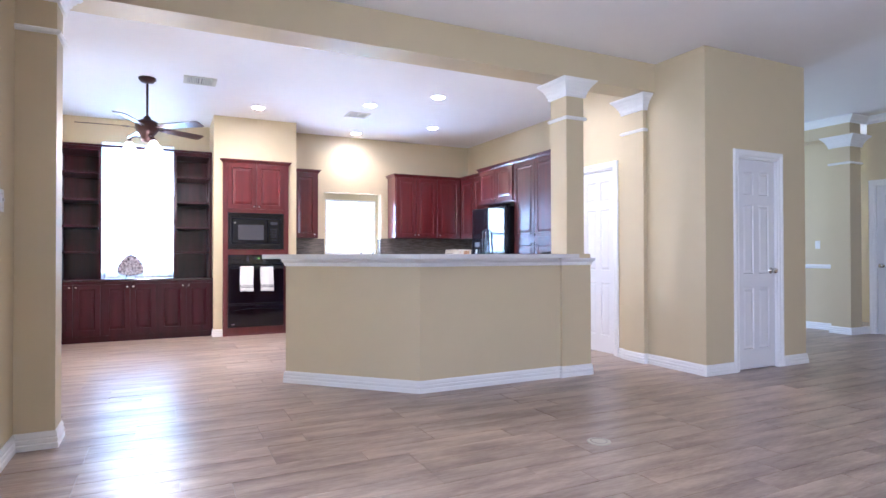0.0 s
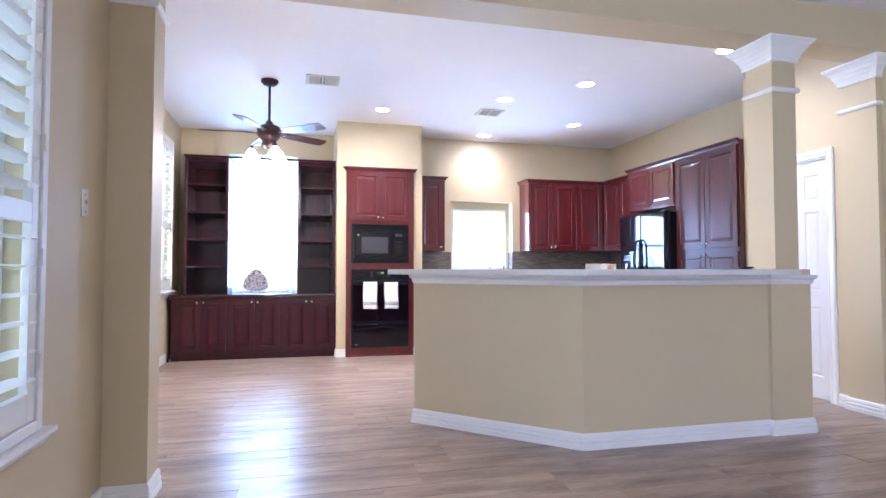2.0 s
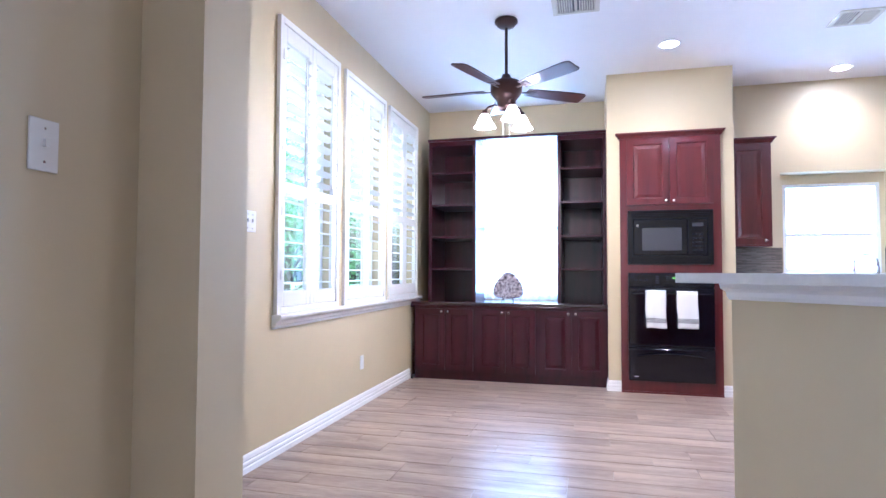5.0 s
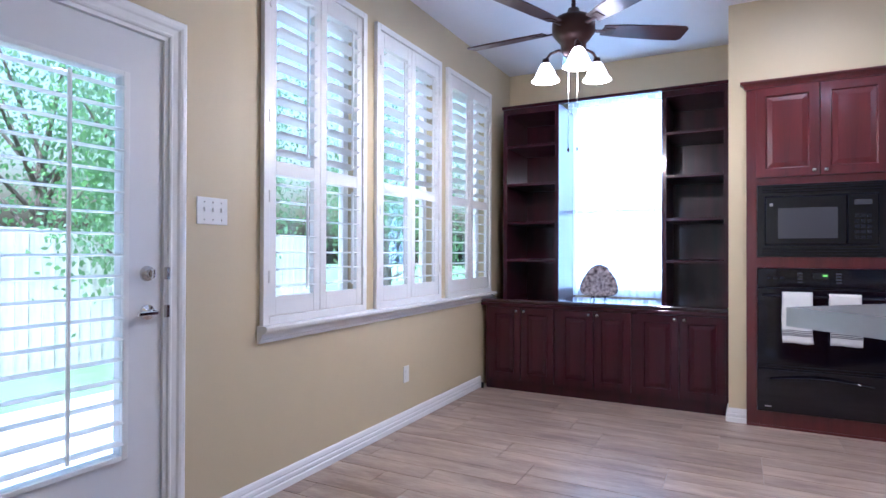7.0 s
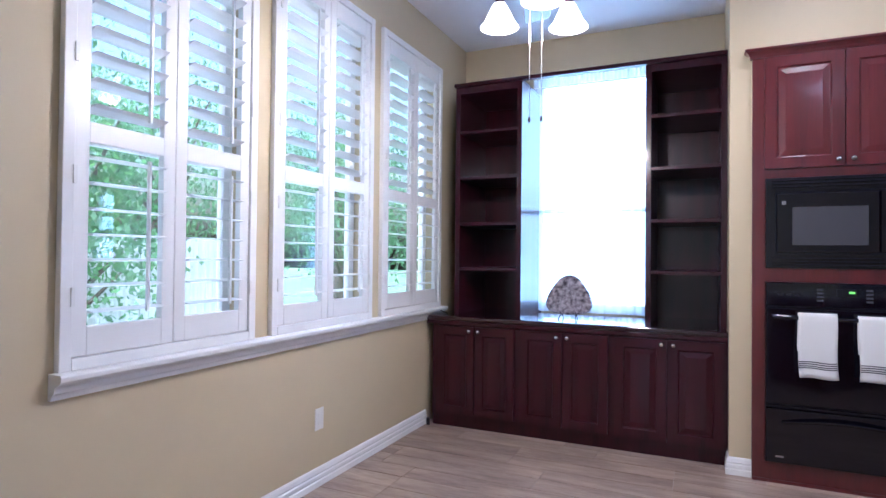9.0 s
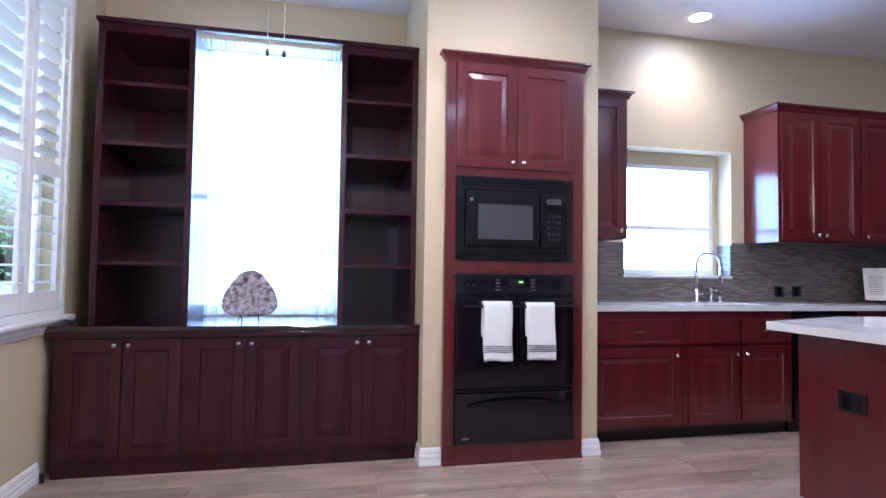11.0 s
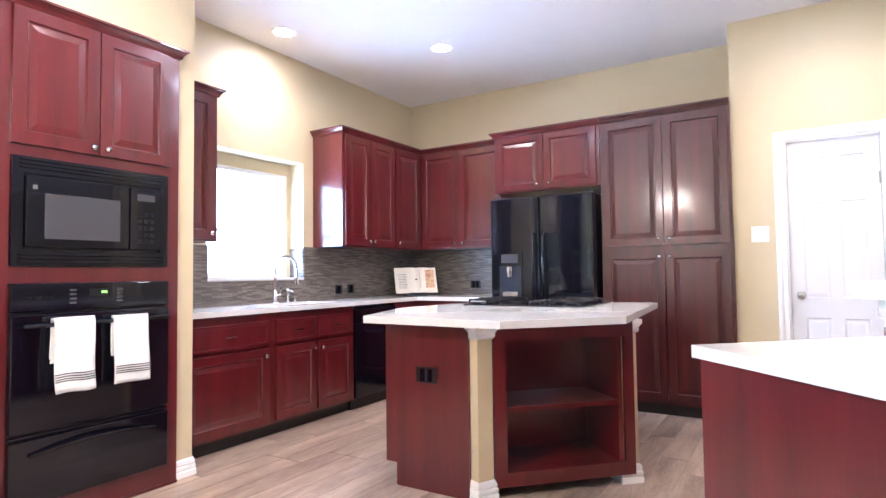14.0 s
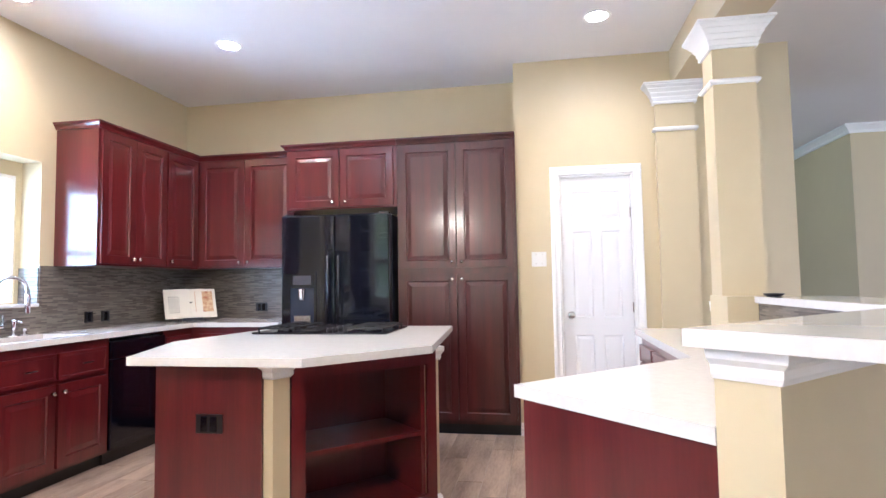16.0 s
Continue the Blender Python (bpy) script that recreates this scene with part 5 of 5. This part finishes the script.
def vent(x0, x1, y0, y1, n):
    v = thing("ceiling_vent", "cream metal ceiling vent with angled slats", "air vent", N((x0, y0, HC)), "ceiling vents")
    w, h = x1 - x0, y1 - y0
    f = 0.03
    part("frame", bx(bx(bx(bx(box(0, w, 0, f, -0.012, 0, bevel=0.003), 0, w, h - f, h, -0.012, 0, bevel=0.003), 0, f, f, h - f, -0.012, 0), w - f, w, f, h - f, -0.012, 0), w / 2 - 0.01, w / 2 + 0.01, f, h - f, -0.012, 0), VENT, v)
    # flat black sheet paints the shade of the duct, which has no depth here
    part("backing", box(f, w - f, f, h - f, -0.002, -0.0005), BLACKMATT, v, "black sheet standing in for the shade behind the slats")
    for i in range(n):
        x = f + (w - 2 * f) * (i + 0.5) / n
        if abs(x - w / 2) > 0.014:
            part("slat", box(-0.004, 0.004, f, h - f, -0.011, 0.0), VENT, v, m=N((x, 0, -0.001)) @ Matrix.Rotation(radians(35 if x < w / 2 else -35), 4, "Y") @ N((0, 0, -0.0)))
    return v


vent(0.47, 0.80, 6.50, 6.78, 16)
vent(2.50, 2.80, 7.22, 7.50, 14)

# ceiling fan
FX, FY = 0.117, 6.79
fn = thing("ceiling_fan", "dark bronze ceiling fan, five walnut blades and lit glass shades", "ceiling fan", N((FX, FY, HC)))
part("canopy", lathe(bmesh.new(), [(0.0001, 0), (0.085, 0), (0.088, -0.02), (0.06, -0.05), (0.02, -0.06), (0.0001, -0.06)]), BRONZE, fn, smooth=True)
part("down_rod", cyl(bmesh.new(), (0, 0, -0.05), (0, 0, -0.46), 0.012), BRONZE, fn, smooth=True)
part("motor", lathe(bmesh.new(), [(0.0001, -0.42), (0.03, -0.42), (0.04, -0.45), (0.10, -0.475), (0.12, -0.50), (0.12, -0.56), (0.09, -0.60), (0.07, -0.62), (0.07, -0.66), (0.05, -0.69), (0.0001, -0.70)]), BRONZE, fn, smooth=True)
for k in (33, -39, -111, -183, 105):
    rot = Matrix.Rotation(radians(k), 4, "Z")
    bm = bmesh.new()
    pts = [(0.17, 0.045), (0.30, 0.058), (0.55, 0.068), (0.64, 0.066), (0.66, 0.05)]
    out = [(x, y) for x, y in pts] + [(x, -y) for x, y in reversed(pts)]
    bl = part("blade", prism(bm, out, -0.004, 0.004), BLADE, fn, m=rot @ N((0, 0, -0.535)) @ Matrix.Rotation(radians(-12), 4, "X"))
    part("blade_arm", bx(bx(box(0.09, 0.20, -0.012, 0.012, -0.012, -0.004, bevel=0.003), 0.18, 0.24, -0.03, 0.03, -0.009, -0.0042, bevel=0.002), 0.09, 0.12, -0.02, 0.02, -0.014, -0.004, bevel=0.002), BRONZE, bl, "scrolled bronze blade arm")
for k in (-67, 53, 173):
    rot = Matrix.Rotation(radians(k), 4, "Z")
    arm = part("lamp_arm", tube(bmesh.new(), [(0.04, 0, -0.66), (0.09, 0, -0.64), (0.14, 0, -0.65), (0.17, 0, -0.68)], 0.008, 8), BRONZE, fn, m=rot, smooth=True)
    part("socket", cyl(bmesh.new(), (0.17, 0, -0.71), (0.17, 0, -0.675), 0.024, 0.018), BRONZE, arm, smooth=True)
    part("shade", lathe(bmesh.new(), [(0.026, -0.705), (0.035, -0.72), (0.05, -0.75), (0.062, -0.78), (0.082, -0.805), (0.079, -0.805), (0.058, -0.78), (0.046, -0.75), (0.024, -0.705)], (0.17, 0, 0)), SHADE, arm, "lit frosted bell glass shade", smooth=True)
for dx in (-0.02, 0.03):
    ch = part("pull_chain", cyl(bmesh.new(), (dx, -0.03, -0.70), (dx, -0.03, -1.22), 0.0015, seg=6), NICKEL, fn, "thin pull chain")
    part("chain_weight", lathe(bmesh.new(), [(0.0001, -1.24), (0.005, -1.235), (0.006, -1.225), (0.003, -1.215), (0.0001, -1.215)], (dx, -0.03, 0), seg=8), BRONZE, ch)
for k in (-67, 53, 173):
    a = radians(k)
    lamp("fan_lamp", "POINT", 9, N((FX + 0.17 * math.cos(a), FY + 0.17 * math.sin(a), HC - 0.83)), WARM, soft=0.03)

fo = thing("floor_cover", "round beige floor outlet cover set in the tiles", "floor outlet", N((2.62, 2.53, 0.0)))
part("disc", lathe(bmesh.new(), [(0.07, 0.0005), (0.07, 0.004), (0.062, 0.006), (0.0001, 0.006)]), VENT, fo, smooth=True)
part("ring", lathe(bmesh.new(), [(0.045, 0.006), (0.045, 0.008), (0.050, 0.008), (0.050, 0.006)]), NICKEL, fo)
cw = thing("cable", "thin dark cable that leaves the window cabinet top", "cable", N((-1.12, 8.42, 0.807)))
part("wire", tube(bmesh.new(), [(0.10, 0.05, 0.004), (0.03, 0.03, 0.03), (-0.012, 0.0, 0.03), (-0.014, -0.06, 0.005)], 0.003, 6), BLACKMATT, cw)
dh = thing("sink_hook", "small dark stopper at the base cabinet corner", "door stop", N((-1.10, 8.31, 0.0)))
part("stopper", cyl(bmesh.new(), (0, 0, 0.0), (0, 0, 0.05), 0.012), BLACKMATT, dh)

# ---- outside ----
shell("ground", box(-60, 60, -60, 60, -0.30, -0.25), LAWN, "green lawn round the house", "lawn")
# added reflector: pale slab throws sunlight up under the west shutter slats
shell("pavement_patio", box(-4.4, -1.31, 0.5, 10.5, -0.249, -0.12), CONCRETE, "pale concrete slab added outside to bounce light up to the slats", "patio")
fe = thing("fence", "weathered wooden board fence behind the garden", "fence", N((-6.5, -2.0, -0.25)))
for i in range(100):
    part("board", box(0, 0.02, 0, 0.138, 0, 1.75), FENCE, fe, m=N((0, i * 0.145, 0))) if i == 0 else None
fb = [o for o in fe.children][0]
for i in range(1, 100):
    o = fb.copy()
    scene.collection.objects.link(o)
    o.matrix_basis = N((0.004 * (i % 2), i * 0.145, 0))
part("rail", box(-0.05, 0, 0, 14.5, 1.3, 1.38), FENCE, fe)


def tree(x, y, h, r, seed, n=7000):
    rnd = random.Random(seed)
    t = thing("tree", "leafy green garden tree behind the windows", "tree", N((x, y, -0.25)), "garden trees")
    bm = bmesh.new()
    cyl(bm, (0, 0, 0), (0.05, 0.03, h * 0.55), 0.11, 0.07, 10)
    tips = []
    for k in range(16):
        a = k * 2.4 + rnd.random() * 0.5
        reach = r * rnd.uniform(0.45, 0.95)
        tip = (math.cos(a) * reach, math.sin(a) * reach, h * (0.38 + 0.56 * k / 15))
        cyl(bm, (0.03, 0.02, h * (0.2 + 0.022 * k)), tip, 0.04, 0.012, 6)
        tips.append(tip)
    part("trunk", bm, BARK, t)
    bm = bmesh.new()
    for k in range(n):
        c = Vector(rnd.choice(tips)) + Vector([rnd.gauss(0, r * 0.26) for _ in range(3)])
        c.z = max(0.5, c.z)
        s = rnd.uniform(0.025, 0.06)
        rot = Euler([rnd.uniform(0, 6.28) for _ in range(3)]).to_matrix()
        vs = [bm.verts.new(c + rot @ Vector(p)) for p in ((-s, 0, 0), (0, -s * 0.5, 0.01), (s, 0, 0), (0, s * 0.5, -0.01))]
        bm.faces.new(vs)
    part("crown", bm, LEAF, t)


for i, (x, y, h, r) in enumerate(((-8.6, 5.4, 4.6, 1.5), (-5.6, 8.4, 3.4, 1.1), (-8.2, 11.6, 5.2, 1.7), (-6.0, 14.2, 4.2, 1.4), (-9.0, 2.0, 4.8, 1.6), (-8.4, 17.5, 5.4, 1.8), (-8.9, 8.6, 5.6, 1.7))):
    tree(x, y, h, r, 20 + i)

# ---- floor tiles ----
shell("floor", box(-1.14, 10.6, -3.04, 9.08, -0.10, -0.004), GROUT, "wood-look plank tile floor with narrow grey joints", "floor")
floor = bpy.data.objects["floor"]
PW, PL, J = 0.155, 0.93, 0.0035
me = bpy.data.meshes.new("tile")
bm = box(J / 2, PL - J / 2, J / 2, PW - J / 2, -0.006, 0.0)
bm.to_mesh(me)
bm.free()
me.materials.append(FLOOR)
tiles = []
rnd = random.Random(7)
row = 0
y = -3.04
while y < 9.08 - PW:
    x = -1.14 - rnd.choice((0.12, 0.35, 0.58, 0.81))
    while x < 10.6:
        tiles.append((x, y, row))
        x += PL
    y += PW
    row += 1
near, far = [], []
for x, y, k in tiles:
    inside = x >= -1.14 and x + PL <= 10.6
    (near if inside and x < 3.6 and 1.0 < y < 8.4 else far).append((x, y))
near.sort(key=lambda p: abs(p[0] + 0.6 - 0.8) + abs(p[1] - 5.0) * 0.6)
far += near[300:]
near = near[:300]
for x, y in near:
    o = new("tile", me)
    o.location = (x, y, rnd.uniform(-0.0006, 0.0006))
    o.parent = floor
bm = bmesh.new()
for x, y in far:
    bx(bm, max(x, -1.14) + J / 2, min(x + PL, 10.6) - J / 2, y + J / 2, y + PW - J / 2, -0.006, rnd.uniform(-0.0006, 0.0006))
part("tile_field", bm, FLOOR, floor, "wood-look plank tiles", kind="stuff")
